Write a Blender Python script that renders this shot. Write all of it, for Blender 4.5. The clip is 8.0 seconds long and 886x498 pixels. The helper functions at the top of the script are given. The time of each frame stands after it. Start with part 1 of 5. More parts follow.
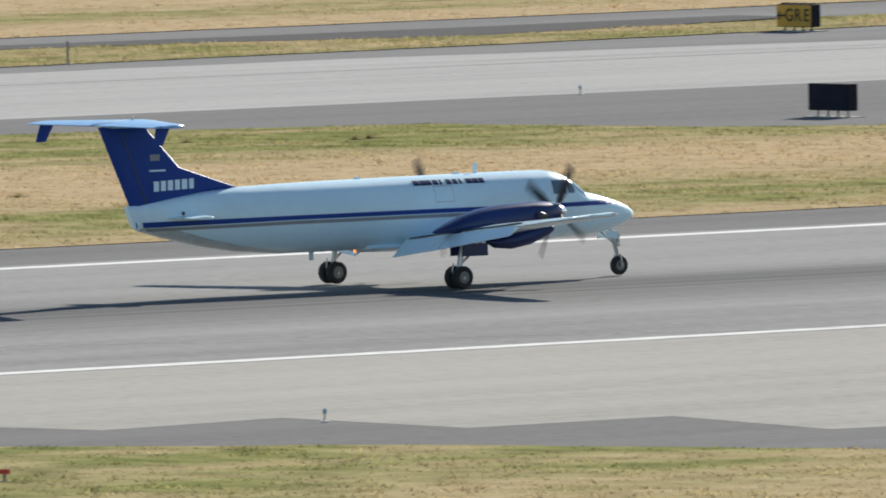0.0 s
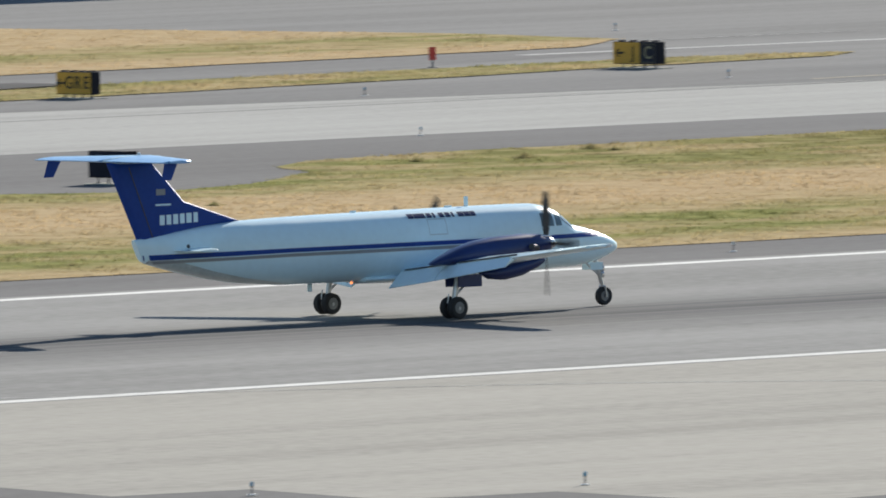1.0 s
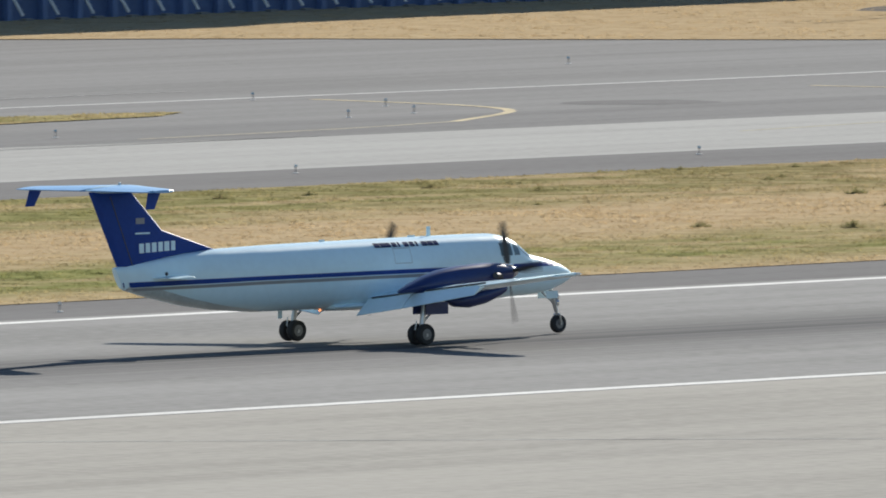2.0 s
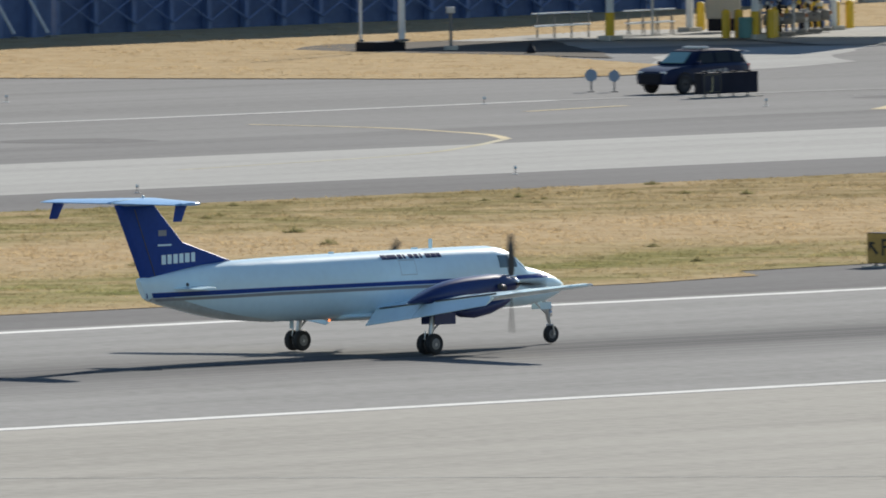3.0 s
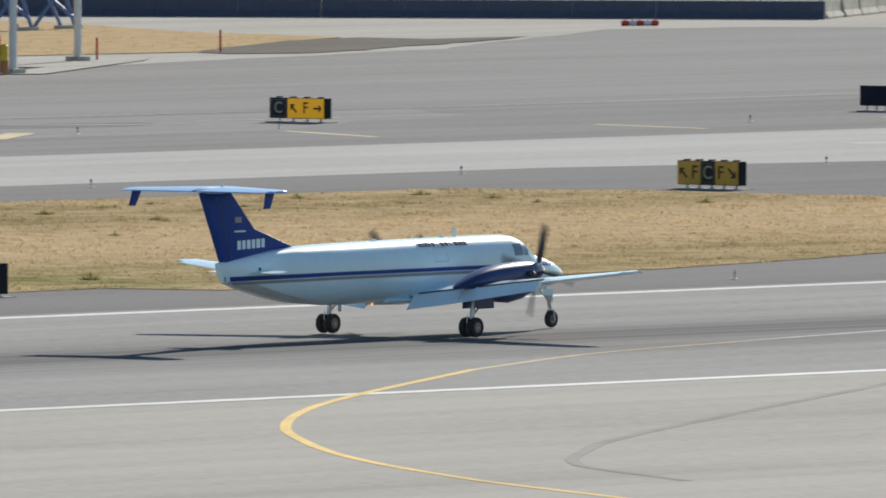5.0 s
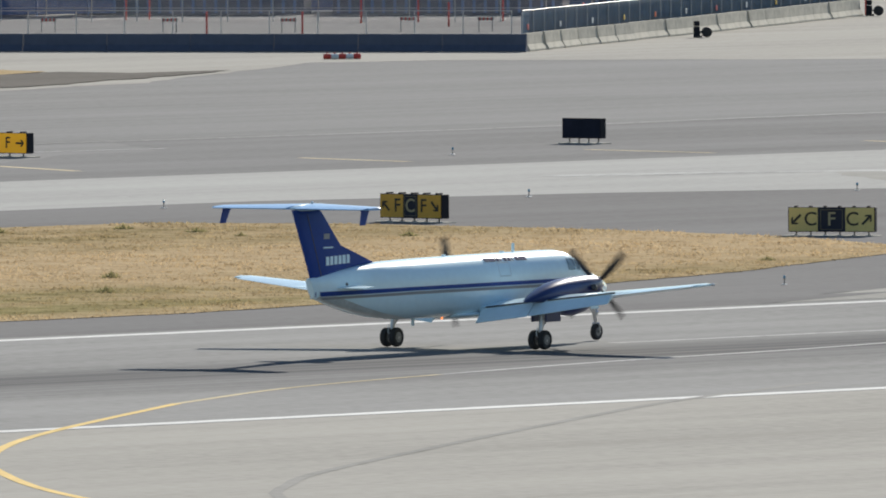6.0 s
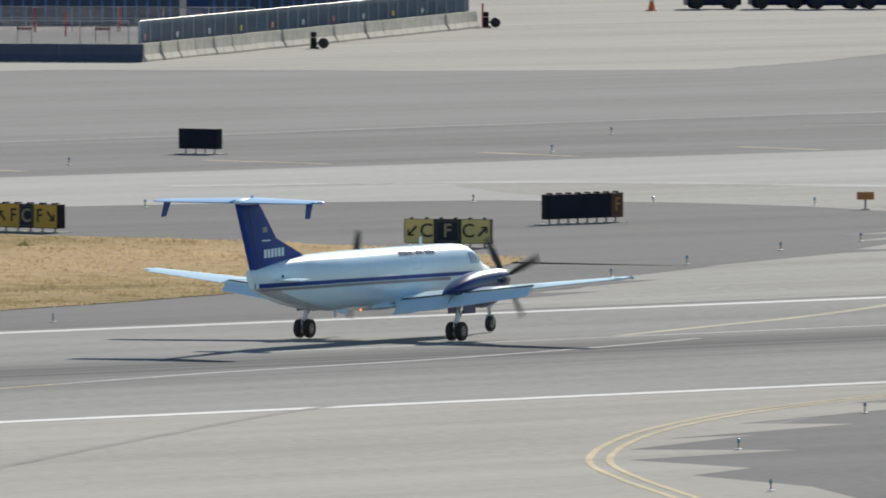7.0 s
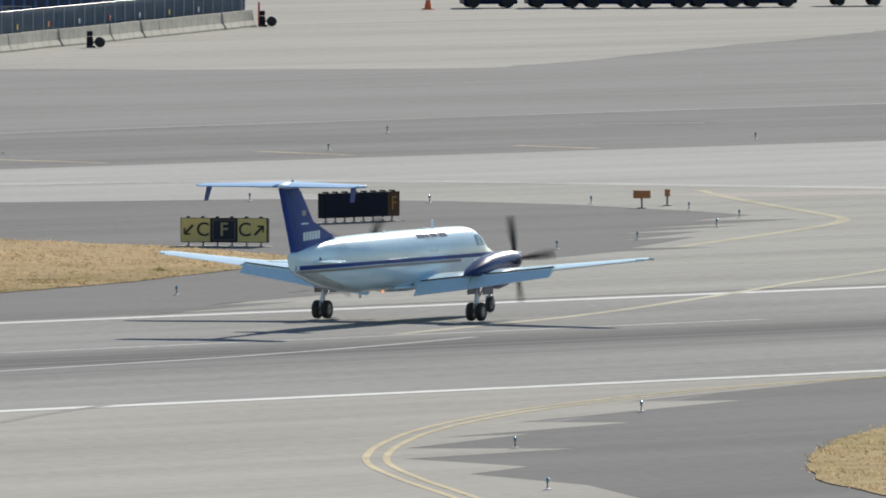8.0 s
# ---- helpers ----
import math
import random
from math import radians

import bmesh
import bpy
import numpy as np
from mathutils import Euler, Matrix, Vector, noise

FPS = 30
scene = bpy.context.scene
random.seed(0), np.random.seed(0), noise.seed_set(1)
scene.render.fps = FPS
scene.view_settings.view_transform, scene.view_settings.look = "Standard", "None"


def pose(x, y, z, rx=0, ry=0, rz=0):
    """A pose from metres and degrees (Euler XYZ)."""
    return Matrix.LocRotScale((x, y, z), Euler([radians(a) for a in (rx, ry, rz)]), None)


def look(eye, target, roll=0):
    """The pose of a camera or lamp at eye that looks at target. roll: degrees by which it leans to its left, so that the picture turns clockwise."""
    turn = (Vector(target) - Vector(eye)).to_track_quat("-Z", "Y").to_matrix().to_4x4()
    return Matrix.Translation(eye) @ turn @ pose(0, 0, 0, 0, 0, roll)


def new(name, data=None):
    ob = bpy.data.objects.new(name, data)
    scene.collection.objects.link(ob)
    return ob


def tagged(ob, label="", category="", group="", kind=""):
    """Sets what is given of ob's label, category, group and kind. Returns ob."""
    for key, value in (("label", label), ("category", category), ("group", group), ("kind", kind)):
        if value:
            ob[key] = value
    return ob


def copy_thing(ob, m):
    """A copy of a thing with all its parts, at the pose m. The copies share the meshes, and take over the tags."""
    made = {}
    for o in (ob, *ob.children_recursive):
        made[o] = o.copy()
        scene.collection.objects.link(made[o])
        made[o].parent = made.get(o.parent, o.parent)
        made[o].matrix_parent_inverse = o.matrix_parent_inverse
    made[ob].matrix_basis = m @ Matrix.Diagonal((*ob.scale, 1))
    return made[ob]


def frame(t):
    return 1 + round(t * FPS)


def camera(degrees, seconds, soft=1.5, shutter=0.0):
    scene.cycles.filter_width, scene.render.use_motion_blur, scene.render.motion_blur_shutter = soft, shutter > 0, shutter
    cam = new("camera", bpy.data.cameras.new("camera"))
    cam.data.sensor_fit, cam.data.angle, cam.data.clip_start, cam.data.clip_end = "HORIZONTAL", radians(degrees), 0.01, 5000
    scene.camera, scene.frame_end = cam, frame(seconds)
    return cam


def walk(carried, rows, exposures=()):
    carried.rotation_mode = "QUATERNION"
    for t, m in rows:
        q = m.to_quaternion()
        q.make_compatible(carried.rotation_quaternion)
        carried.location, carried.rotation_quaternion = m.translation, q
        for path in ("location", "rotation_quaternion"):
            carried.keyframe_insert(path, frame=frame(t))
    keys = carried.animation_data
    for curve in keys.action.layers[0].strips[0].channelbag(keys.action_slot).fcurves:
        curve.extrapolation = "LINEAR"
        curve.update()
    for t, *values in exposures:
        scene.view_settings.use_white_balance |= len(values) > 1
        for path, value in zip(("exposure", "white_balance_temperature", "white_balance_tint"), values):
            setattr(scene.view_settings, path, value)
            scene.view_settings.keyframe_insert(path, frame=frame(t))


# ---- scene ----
cam = camera(2.4756, 8.0, soft=1.8, shutter=0.16)

# ---------------------------------------------------------------- camera
EYE = (0.0, 0.0, 22.885)


def aim(pan, tilt, roll):
    """A pose from the pan east of +Y, the tilt below the horizon and the roll, in degrees."""
    a, b = radians(pan), radians(tilt)
    way = Vector((math.sin(a) * math.cos(b), math.cos(a) * math.cos(b), -math.sin(b)))
    return look(EYE, Vector(EYE) + way * 500, roll)


PAN = [(0.0, 39.259, 2.410, -0.938), (0.2, 39.587, 2.401, -0.95), (0.5, 40.277, 2.371, -0.972), (0.8, 40.889, 2.283, -1.03), (1.0, 41.274, 2.257, -1.086), (1.2, 41.707, 2.207, -1.160),
       (2.3, 43.554, 2.116, -0.881), (2.5, 43.812, 2.105, -0.949), (2.7, 44.196, 2.066, -0.704), (3.0, 44.733, 2.033, -0.720),
       (3.5, 45.410, 2.021, -0.582), (4.0, 46.118, 1.986, -0.457), (4.2, 46.360, 1.977, -0.285), (5.3, 47.594, 1.967, -0.140),
       (5.5, 47.832, 1.956, -0.202), (6.0, 48.062, 1.874, -0.254), (6.5, 48.544, 1.883, -0.087), (7.0, 49.136, 1.846, 0.038),
       (7.5, 49.544, 1.862, 0.020), (8.0, 49.761, 1.849, 0.014)]
walk(cam, [(t, aim(a, b, c)) for t, a, b, c in PAN], [(0.0, 0.58), (2.5, 0.50), (5.5, 0.44), (8.0, 0.38)])

# ---------------------------------------------------------------- light
SUN_AZ, SUN_EL = 24.5, 26.5          # degrees: azimuth from +X towards +Y, elevation
world = bpy.data.worlds.new("sky")
scene.world = world
world.use_nodes = True
wn = world.node_tree.nodes
sky = wn.new("ShaderNodeTexSky")
sky.sky_type = "NISHITA"
sky.sun_disc = False
sky.sun_elevation, sky.sun_rotation = radians(SUN_EL), radians(90 - SUN_AZ)
sky.air_density, sky.dust_density, sky.ozone_density = 1.15, 0.1, 3.0
wn["Background"].inputs["Strength"].default_value = 0.078
world.node_tree.links.new(sky.outputs[0], wn["Background"].inputs["Color"])
sun = new("sun", bpy.data.lights.new("sun", "SUN"))
sun.data.energy, sun.data.angle, sun.data.color = 5.5, radians(0.53), (1.0, 0.935, 0.83)
sun.matrix_world = look(Vector((math.cos(radians(SUN_AZ)) * math.cos(radians(SUN_EL)), math.sin(radians(SUN_AZ)) * math.cos(radians(SUN_EL)),
                                math.sin(radians(SUN_EL)))) * 100, (0, 0, 0))


# ---------------------------------------------------------------- materials
def nodes_of(name):
    m = bpy.data.materials.new(name)
    m.use_nodes = True
    return m, m.node_tree.nodes, m.node_tree.links, m.node_tree.nodes["Principled BSDF"]


def rgb(c, k=1.0):
    return (c[0] * k, c[1] * k, c[2] * k, 1)


def noise_of(n, l, coord, scale, stretch=(1, 1, 1), detail=4.0):
    mp = n.new("ShaderNodeMapping")
    mp.inputs["Scale"].default_value = stretch
    l.new(coord, mp.inputs["Vector"])
    t = n.new("ShaderNodeTexNoise")
    t.inputs["Scale"].default_value, t.inputs["Detail"].default_value = scale, detail
    l.new(mp.outputs[0], t.inputs["Vector"])
    return t.outputs["Fac"]


def ramp_of(n, l, value, stops):
    r = n.new("ShaderNodeValToRGB")
    e = r.color_ramp.elements
    e[0].position, e[0].color = stops[0][0], rgb(stops[0][1])
    e[1].position, e[1].color = stops[-1][0], rgb(stops[-1][1])
    for pos, c in stops[1:-1]:
        x = e.new(pos)
        x.color = rgb(c)
    l.new(value, r.inputs["Fac"])
    return r.outputs["Color"]


def mix_of(n, l, fac, a, b, mode="MIX"):
    x = n.new("ShaderNodeMixRGB")
    x.blend_type = mode
    for socket, v in zip(x.inputs, (fac, a, b)):
        if hasattr(v, "links"):
            l.new(v, socket)
        else:
            socket.default_value = v
    return x.outputs[0]


def plain(name, color, rough=0.5, metal=0.0, vary=0.12, grain=6.0, coat=0.0, bump=0.0, spec=0.5):
    """A painted or bare surface with soft stains and fine grain."""
    m, n, l, b = nodes_of(name)
    co = n.new("ShaderNodeTexCoord").outputs["Object"]
    big, fine = noise_of(n, l, co, grain * 0.25), noise_of(n, l, co, grain * 4, detail=6)
    both = mix_of(n, l, 0.4, big, fine)
    l.new(ramp_of(n, l, both, [(0.3, [c * (1 - vary) for c in color]), (0.7, [min(1, c * (1 + vary * 0.6)) for c in color])]), b.inputs["Base Color"])
    b.inputs["Roughness"].default_value, b.inputs["Metallic"].default_value = rough, metal
    b.inputs["Coat Weight"].default_value, b.inputs["Specular IOR Level"].default_value = coat, spec
    if bump:
        bp = n.new("ShaderNodeBump")
        bp.inputs["Strength"].default_value = bump
        bp.inputs["Distance"].default_value = 0.02
        l.new(fine, bp.inputs["Height"])
        l.new(bp.outputs[0], b.inputs["Normal"])
    return m


def pavement(name, color, streak=0.25, rough=0.8, rubber=False):
    """Asphalt or concrete, streaked along the runway, with patches, grain, and rubber along the centre of a runway."""
    m, n, l, b = nodes_of(name)
    co = n.new("ShaderNodeTexCoord").outputs["Object"]
    long_ = noise_of(n, l, co, 1.0, (0.012, 0.30, 1), 5)
    patch = noise_of(n, l, co, 0.05, (0.5, 1.6, 1), 4)
    fine = noise_of(n, l, co, 2.2, (1, 1, 1), 8)
    s = mix_of(n, l, 0.35, mix_of(n, l, 0.5, long_, patch), fine)
    col = ramp_of(n, l, s, [(0.40, [c * (1 - streak) for c in color]), (0.5, color), (0.60, [c * (1 + streak * 0.7) for c in color])])
    if rubber:
        sep = n.new("ShaderNodeSeparateXYZ")
        l.new(co, sep.inputs[0])

        def band(centre, half, strength):
            d = n.new("ShaderNodeMath")
            d.operation = "SUBTRACT"
            l.new(sep.outputs["Y"], d.inputs[0])
            d.inputs[1].default_value = centre
            a = n.new("ShaderNodeMath")
            a.operation = "ABSOLUTE"
            l.new(d.outputs[0], a.inputs[0])
            mr = n.new("ShaderNodeMapRange")
            mr.interpolation_type = "SMOOTHSTEP"
            l.new(a.outputs[0], mr.inputs["Value"])
            mr.inputs["From Min"].default_value, mr.inputs["From Max"].default_value = 0, half
            mr.inputs["To Min"].default_value, mr.inputs["To Max"].default_value = strength, 0
            return mr.outputs["Result"]
        lines = noise_of(n, l, co, 1.0, (0.01, 1.7, 1), 6)
        for centre, half, strength in ((400.0, 6.5, 1.0), (394.0, 4.0, 0.35), (400, 14, 0.2)):
            k = mix_of(n, l, 1.0, band(centre, half, strength), ramp_of(n, l, lines, [(0.35, (0.5, 0.5, 0.5)), (0.6, (1, 1, 1))]), "MULTIPLY")
            col = mix_of(n, l, k, col, (0.07, 0.071, 0.076, 1))
    l.new(col, b.inputs["Base Color"])
    b.inputs["Roughness"].default_value = 1.0
    b.inputs["Specular IOR Level"].default_value = 0.04
    bp = n.new("ShaderNodeBump")
    bp.inputs["Strength"].default_value, bp.inputs["Distance"].default_value = 0.25, 0.01
    l.new(fine, bp.inputs["Height"])
    l.new(bp.outputs[0], b.inputs["Normal"])
    return m


def grassy(name, bands, tuft=False, drier=0.0):
    """Dry grass: bands of straw and green along the runway, broken up by noise. bands: (Y, green share); drier: green lost towards the east."""
    m, n, l, b = nodes_of(name)
    co = n.new("ShaderNodeTexCoord").outputs["Object"]
    sep = n.new("ShaderNodeSeparateXYZ")
    l.new(co, sep.inputs[0])
    wob = noise_of(n, l, co, 0.06, (0.35, 1.4, 0), 4)
    y = n.new("ShaderNodeMath")
    y.operation = "MULTIPLY_ADD"
    l.new(wob, y.inputs[0])
    y.inputs[1].default_value = 8.0
    l.new(sep.outputs["Y"], y.inputs[2])
    lo, hi = bands[0][0], bands[-1][0]
    mr = n.new("ShaderNodeMapRange")
    l.new(y.outputs[0], mr.inputs["Value"])
    mr.inputs["From Min"].default_value, mr.inputs["From Max"].default_value = lo + 4, hi + 4
    green = ramp_of(n, l, mr.outputs["Result"], [((p - lo) / (hi - lo), (g, g, g)) for p, g in bands])
    patch = noise_of(n, l, co, 0.22, (0.55, 1.0, 0), 6)
    share = mix_of(n, l, 1.0, green, ramp_of(n, l, patch, [(0.38, (0.45, 0.45, 0.45)), (0.60, (1.35, 1.35, 1.35))]), "MULTIPLY")
    if drier:
        east = n.new("ShaderNodeMapRange")
        l.new(sep.outputs["X"], east.inputs["Value"])
        east.inputs["From Min"].default_value, east.inputs["From Max"].default_value = 450, 540
        east.inputs["To Min"].default_value, east.inputs["To Max"].default_value = 1, 1 - drier
        share = mix_of(n, l, 1.0, share, east.outputs["Result"], "MULTIPLY")
    fine = noise_of(n, l, co, 0.8, (1, 0.6, 0), 3)
    straw = ramp_of(n, l, fine, [(0.25, (0.378, 0.284, 0.170)), (0.5, (0.428, 0.330, 0.205)), (0.75, (0.478, 0.378, 0.244))])
    leaf = ramp_of(n, l, fine, [(0.32, (0.140, 0.148, 0.060)), (0.5, (0.205, 0.212, 0.085)), (0.68, (0.285, 0.272, 0.120))])
    if drier:
        brown = n.new("ShaderNodeMapRange")
        l.new(sep.outputs["X"], brown.inputs["Value"])
        brown.inputs["From Min"].default_value, brown.inputs["From Max"].default_value = 415, 495
        olive = ramp_of(n, l, fine, [(0.32, (0.185, 0.150, 0.078)), (0.5, (0.245, 0.200, 0.108)), (0.68, (0.32, 0.262, 0.150))])
        leaf = mix_of(n, l, brown.outputs["Result"], leaf, olive)
    col = mix_of(n, l, share, straw, leaf)
    if tuft:
        g = n.new("ShaderNodeNewGeometry").outputs["Random Per Island"]
        col = mix_of(n, l, 1.0, col, ramp_of(n, l, g, [(0.0, (1.02, 1.01, 0.98)), (1.0, (1.22, 1.2, 1.17))]), "MULTIPLY")
    l.new(col, b.inputs["Base Color"])
    b.inputs["Roughness"].default_value = 1.0
    b.inputs["Specular IOR Level"].default_value = 0.0
    if tuft:
        tr = n.new("ShaderNodeBsdfTranslucent")
        l.new(col, tr.inputs["Color"])
        mx = n.new("ShaderNodeMixShader")
        mx.inputs[0].default_value = 0.5
        l.new(b.outputs[0], mx.inputs[1])
        l.new(tr.outputs[0], mx.inputs[2])
        l.new(mx.outputs[0], n["Material Output"].inputs["Surface"])
    return m


M_APRON = pavement("apron_asphalt", (0.20, 0.20, 0.198), 0.16)
M_RUNWAY = pavement("runway_asphalt", (0.24, 0.239, 0.233), 0.2, rubber=True)
M_CONCRETE = pavement("pale_concrete", (0.315, 0.304, 0.276), 0.16)
M_WORN_PALE = pavement("worn_pale_concrete", (0.292, 0.288, 0.266), 0.2)
M_PALE = pavement("pale_taxiway", (0.335, 0.335, 0.322), 0.14)
M_DARK = pavement("dark_asphalt", (0.148, 0.147, 0.148), 0.16)
M_TAXI = pavement("taxiway_asphalt", (0.17, 0.17, 0.17), 0.18)
M_GRAVEL = pavement("gravel", (0.10, 0.092, 0.082), 0.3, 0.95)
M_WHITE_LINE = pavement("white_marking", (0.64, 0.64, 0.62), 0.16)
M_WORN_LINE = pavement("worn_white_marking", (0.42, 0.42, 0.41), 0.3)
M_YELLOW_LINE = pavement("yellow_marking", (0.66, 0.49, 0.21), 0.2)
M_FADED_YELLOW = pavement("faded_yellow_marking", (0.50, 0.43, 0.29), 0.25)
M_WORN_YELLOW = pavement("worn_yellow_marking", (0.40, 0.37, 0.28), 0.3)
M_EDGE = pavement("dark_road_edge", (0.075, 0.075, 0.077), 0.25)
M_SKID = pavement("tyre_mark", (0.262, 0.257, 0.241), 0.2)
M_FAINT_LINE = pavement("faint_white_marking", (0.285, 0.285, 0.278), 0.35)
M_PALE_EXIT = pavement("pale_exit_marking", (0.47, 0.445, 0.345), 0.25)
M_RUST = pavement("rust_stained_concrete", (0.36, 0.325, 0.30), 0.2)
BANDS = [(431, 0.10), (434, 0.25), (438, 0.75), (447, 0.8), (453, 0.3), (460, 0.03), (471, 0.06), (476, 0.55), (482, 0.9), (490, 1.0), (497, 0.85)]
M_GRASS = grassy("dry_grass", BANDS, False, 0.45)
M_TUFT = grassy("dry_grass_blades", BANDS, True, 0.45)
M_STRAW = grassy("straw_grass", [(300, 0.3), (322, 0.3), (334, 0.75), (348, 0.85), (430, 0.3), (546, 0.7), (565, 0.55), (572, 0.08), (600, 0.03), (700, 0.05)])
M_STRAW_TUFT = grassy("straw_grass_blades", [(300, 0.3), (322, 0.3), (334, 0.75), (348, 0.85), (430, 0.3), (546, 0.7), (565, 0.55), (572, 0.08), (600, 0.03), (700, 0.05)], True)
UPPER = [(546, 0.1), (572, 0.05), (580, 0.03), (585, 0.55), (592, 0.6), (598, 0.05), (680, 0.05)]
M_UPPER = grassy("upper_verge_grass", UPPER)
M_UPPER_TUFT = grassy("upper_verge_blades", UPPER, True)
M_EXIT_GRASS = grassy("brown_grass", [(300, 0.25), (330, 0.15), (345, 0.3), (360, 0.2)])
M_EXIT_TUFT = grassy("brown_grass_blades", [(300, 0.25), (330, 0.15), (345, 0.3), (360, 0.2)], True)
M_PAINT_WHITE = plain("white_aircraft_paint", (0.68, 0.87, 0.94), 0.26, vary=0.07, grain=1.2, coat=0.4)
M_PAINT_BLUE = plain("royal_blue_paint", (0.009, 0.050, 0.27), 0.45, vary=0.2, grain=2, spec=0.25)
M_PAINT_GREY = plain("grey_stripe_paint", (0.27, 0.275, 0.28), 0.4)
M_REAR_BELLY = plain("grey_belly_paint", (0.54, 0.59, 0.59), 0.4, vary=0.3, grain=2.5)
M_GREY_BOOT = plain("dark_grey_rubber", (0.05, 0.05, 0.055), 0.5)
M_RUBBER = plain("black_tyre_rubber", (0.022, 0.022, 0.024), 0.75, vary=0.3, bump=0.2)
M_STEEL = plain("bare_steel", (0.55, 0.55, 0.56), 0.35, 0.9, vary=0.2)
M_CHROME = plain("polished_metal", (0.75, 0.75, 0.76), 0.18, 1.0)
M_GLASS = plain("dark_window_glass", (0.10, 0.15, 0.17), 0.1, vary=0.1, coat=0.6)
M_BLADE = plain("dark_propeller_blade", (0.05, 0.045, 0.042), 0.5)
M_SIGN_GREY = plain("dark_grey_sign_panel", (0.030, 0.033, 0.050), 0.7, vary=0.3, spec=0.2)
M_SIGN_AMBER = plain("dull_amber_sign_panel", (0.10, 0.045, 0.018), 0.7, vary=0.3)
M_AMBER_INK = plain("amber_sign_lettering", (0.42, 0.19, 0.04), 0.6)
M_BLACK = plain("black_sign_panel", (0.020, 0.023, 0.038), 0.85, vary=0.3, spec=0.15)
M_SIGN_YELLOW = plain("yellow_sign_panel", (0.62, 0.345, 0.04), 0.5, vary=0.18, grain=3)
M_SIGN_DULL = plain("dull_yellow_sign_panel", (0.46, 0.29, 0.07), 0.6, vary=0.25, grain=3)
M_SIGN_PALE = plain("pale_yellow_sign_panel", (0.66, 0.53, 0.19), 0.5, vary=0.15, grain=3)
M_SIGN_ORANGE = plain("orange_yellow_sign_panel", (1.0, 0.52, 0.015), 0.5, vary=0.1, grain=3)
lit = M_SIGN_ORANGE.node_tree.nodes["Principled BSDF"]
lit.inputs["Emission Color"].default_value, lit.inputs["Emission Strength"].default_value = (1.0, 0.42, 0.01, 1), 0.16
M_DARK_RIM = plain("dark_wheel_rim", (0.05, 0.05, 0.055), 0.5, 0.4)
M_WHEEL_RIM = plain("dull_wheel_rim", (0.22, 0.22, 0.225), 0.5, 0.6)
M_SIGN_DIM = plain("dull_yellow_lettering", (0.34, 0.30, 0.17), 0.6)
M_SIGN_BORDER = plain("dull_border_paint", (0.15, 0.13, 0.075), 0.6)
M_HATCH = plain("grey_hatch_seam", (0.45, 0.55, 0.58), 0.4)
M_LETTER = plain("navy_lettering", (0.03, 0.045, 0.12), 0.8, spec=0.1)
M_ELEVATOR = plain("pale_blue_tail", (0.20, 0.40, 0.68), 0.35)
M_SIGN_INK = plain("black_sign_ink", (0.02, 0.018, 0.014), 0.6)
M_SIGN_FRAME = plain("dark_sign_frame", (0.02, 0.02, 0.026), 0.8, spec=0.2)
M_RED = plain("red_plastic", (0.55, 0.05, 0.035), 0.5)
M_ORANGE = plain("orange_plastic", (0.75, 0.16, 0.04), 0.5)
M_BLUE_GLASS = plain("blue_lamp_glass", (0.08, 0.28, 0.42), 0.15)
M_WHITE_GLASS = plain("clear_lamp_glass", (0.75, 0.75, 0.72), 0.15)
M_FIX = plain("weathered_fixture", (0.19, 0.185, 0.175), 0.6)
M_BOLLARD = plain("yellow_bollard_paint", (0.70, 0.45, 0.02), 0.5, vary=0.2)
M_POST = plain("white_post_paint", (0.66, 0.68, 0.68), 0.5)
M_WALL = plain("blue_steel_panel", (0.066, 0.120, 0.265), 0.55, vary=0.35, grain=0.8)
M_WALL_RIB = plain("blue_steel_rib", (0.11, 0.18, 0.36), 0.5, vary=0.25)
M_BARRIER = pavement("barrier_concrete", (0.46, 0.44, 0.385), 0.25)
M_BARRIER_BLUE = plain("dark_blue_barrier", (0.065, 0.08, 0.125), 0.6, vary=0.25, grain=0.8)
M_BEIGE = plain("beige_cabinet_paint", (0.42, 0.39, 0.33), 0.5)
M_NACELLE = plain("navy_nacelle_paint", (0.006, 0.022, 0.115), 0.35, vary=0.25, grain=2, coat=0.3, spec=0.35)
M_NAVY = plain("navy_car_paint", (0.005, 0.013, 0.05), 0.4, spec=0.22)
M_NAVY_MATT = plain("dull_navy_car_paint", (0.005, 0.013, 0.046), 0.7, spec=0.12)
M_GALV = plain("galvanised_steel", (0.42, 0.43, 0.44), 0.45, 0.7)
M_BROWN = plain("weathered_orange_plate", (0.42, 0.16, 0.05), 0.6)
M_TEAL = plain("teal_drum_paint", (0.10, 0.25, 0.24), 0.5)


# ---------------------------------------------------------------- building helpers
def mesh_of(name, bm, smooth=0.0):
    bmesh.ops.recalc_face_normals(bm, faces=bm.faces)
    me = bpy.data.meshes.new(name)
    if smooth:
        for f in bm.faces:
            f.smooth = True
        for e in bm.edges:
            e.smooth = len(e.link_faces) == 2 and e.calc_face_angle(0) < smooth
    bm.to_mesh(me)
    bm.free()
    return me


def part(name, bm, material, parent=None, label="", smooth=0.0):
    """Link a bmesh as one mesh object, under a thing or a part."""
    me = mesh_of(name, bm, smooth)
    me.materials.append(material)
    ob = new(name, me)
    if parent:
        ob.parent = parent
    if label:
        tagged(ob, label)
    return ob


def thing(name, label, category, group="", m=None):
    ob = new(name)
    ob.empty_display_size = 0.2
    tagged(ob, label, category, group)
    if m is not None:
        ob.matrix_world = m
    return ob


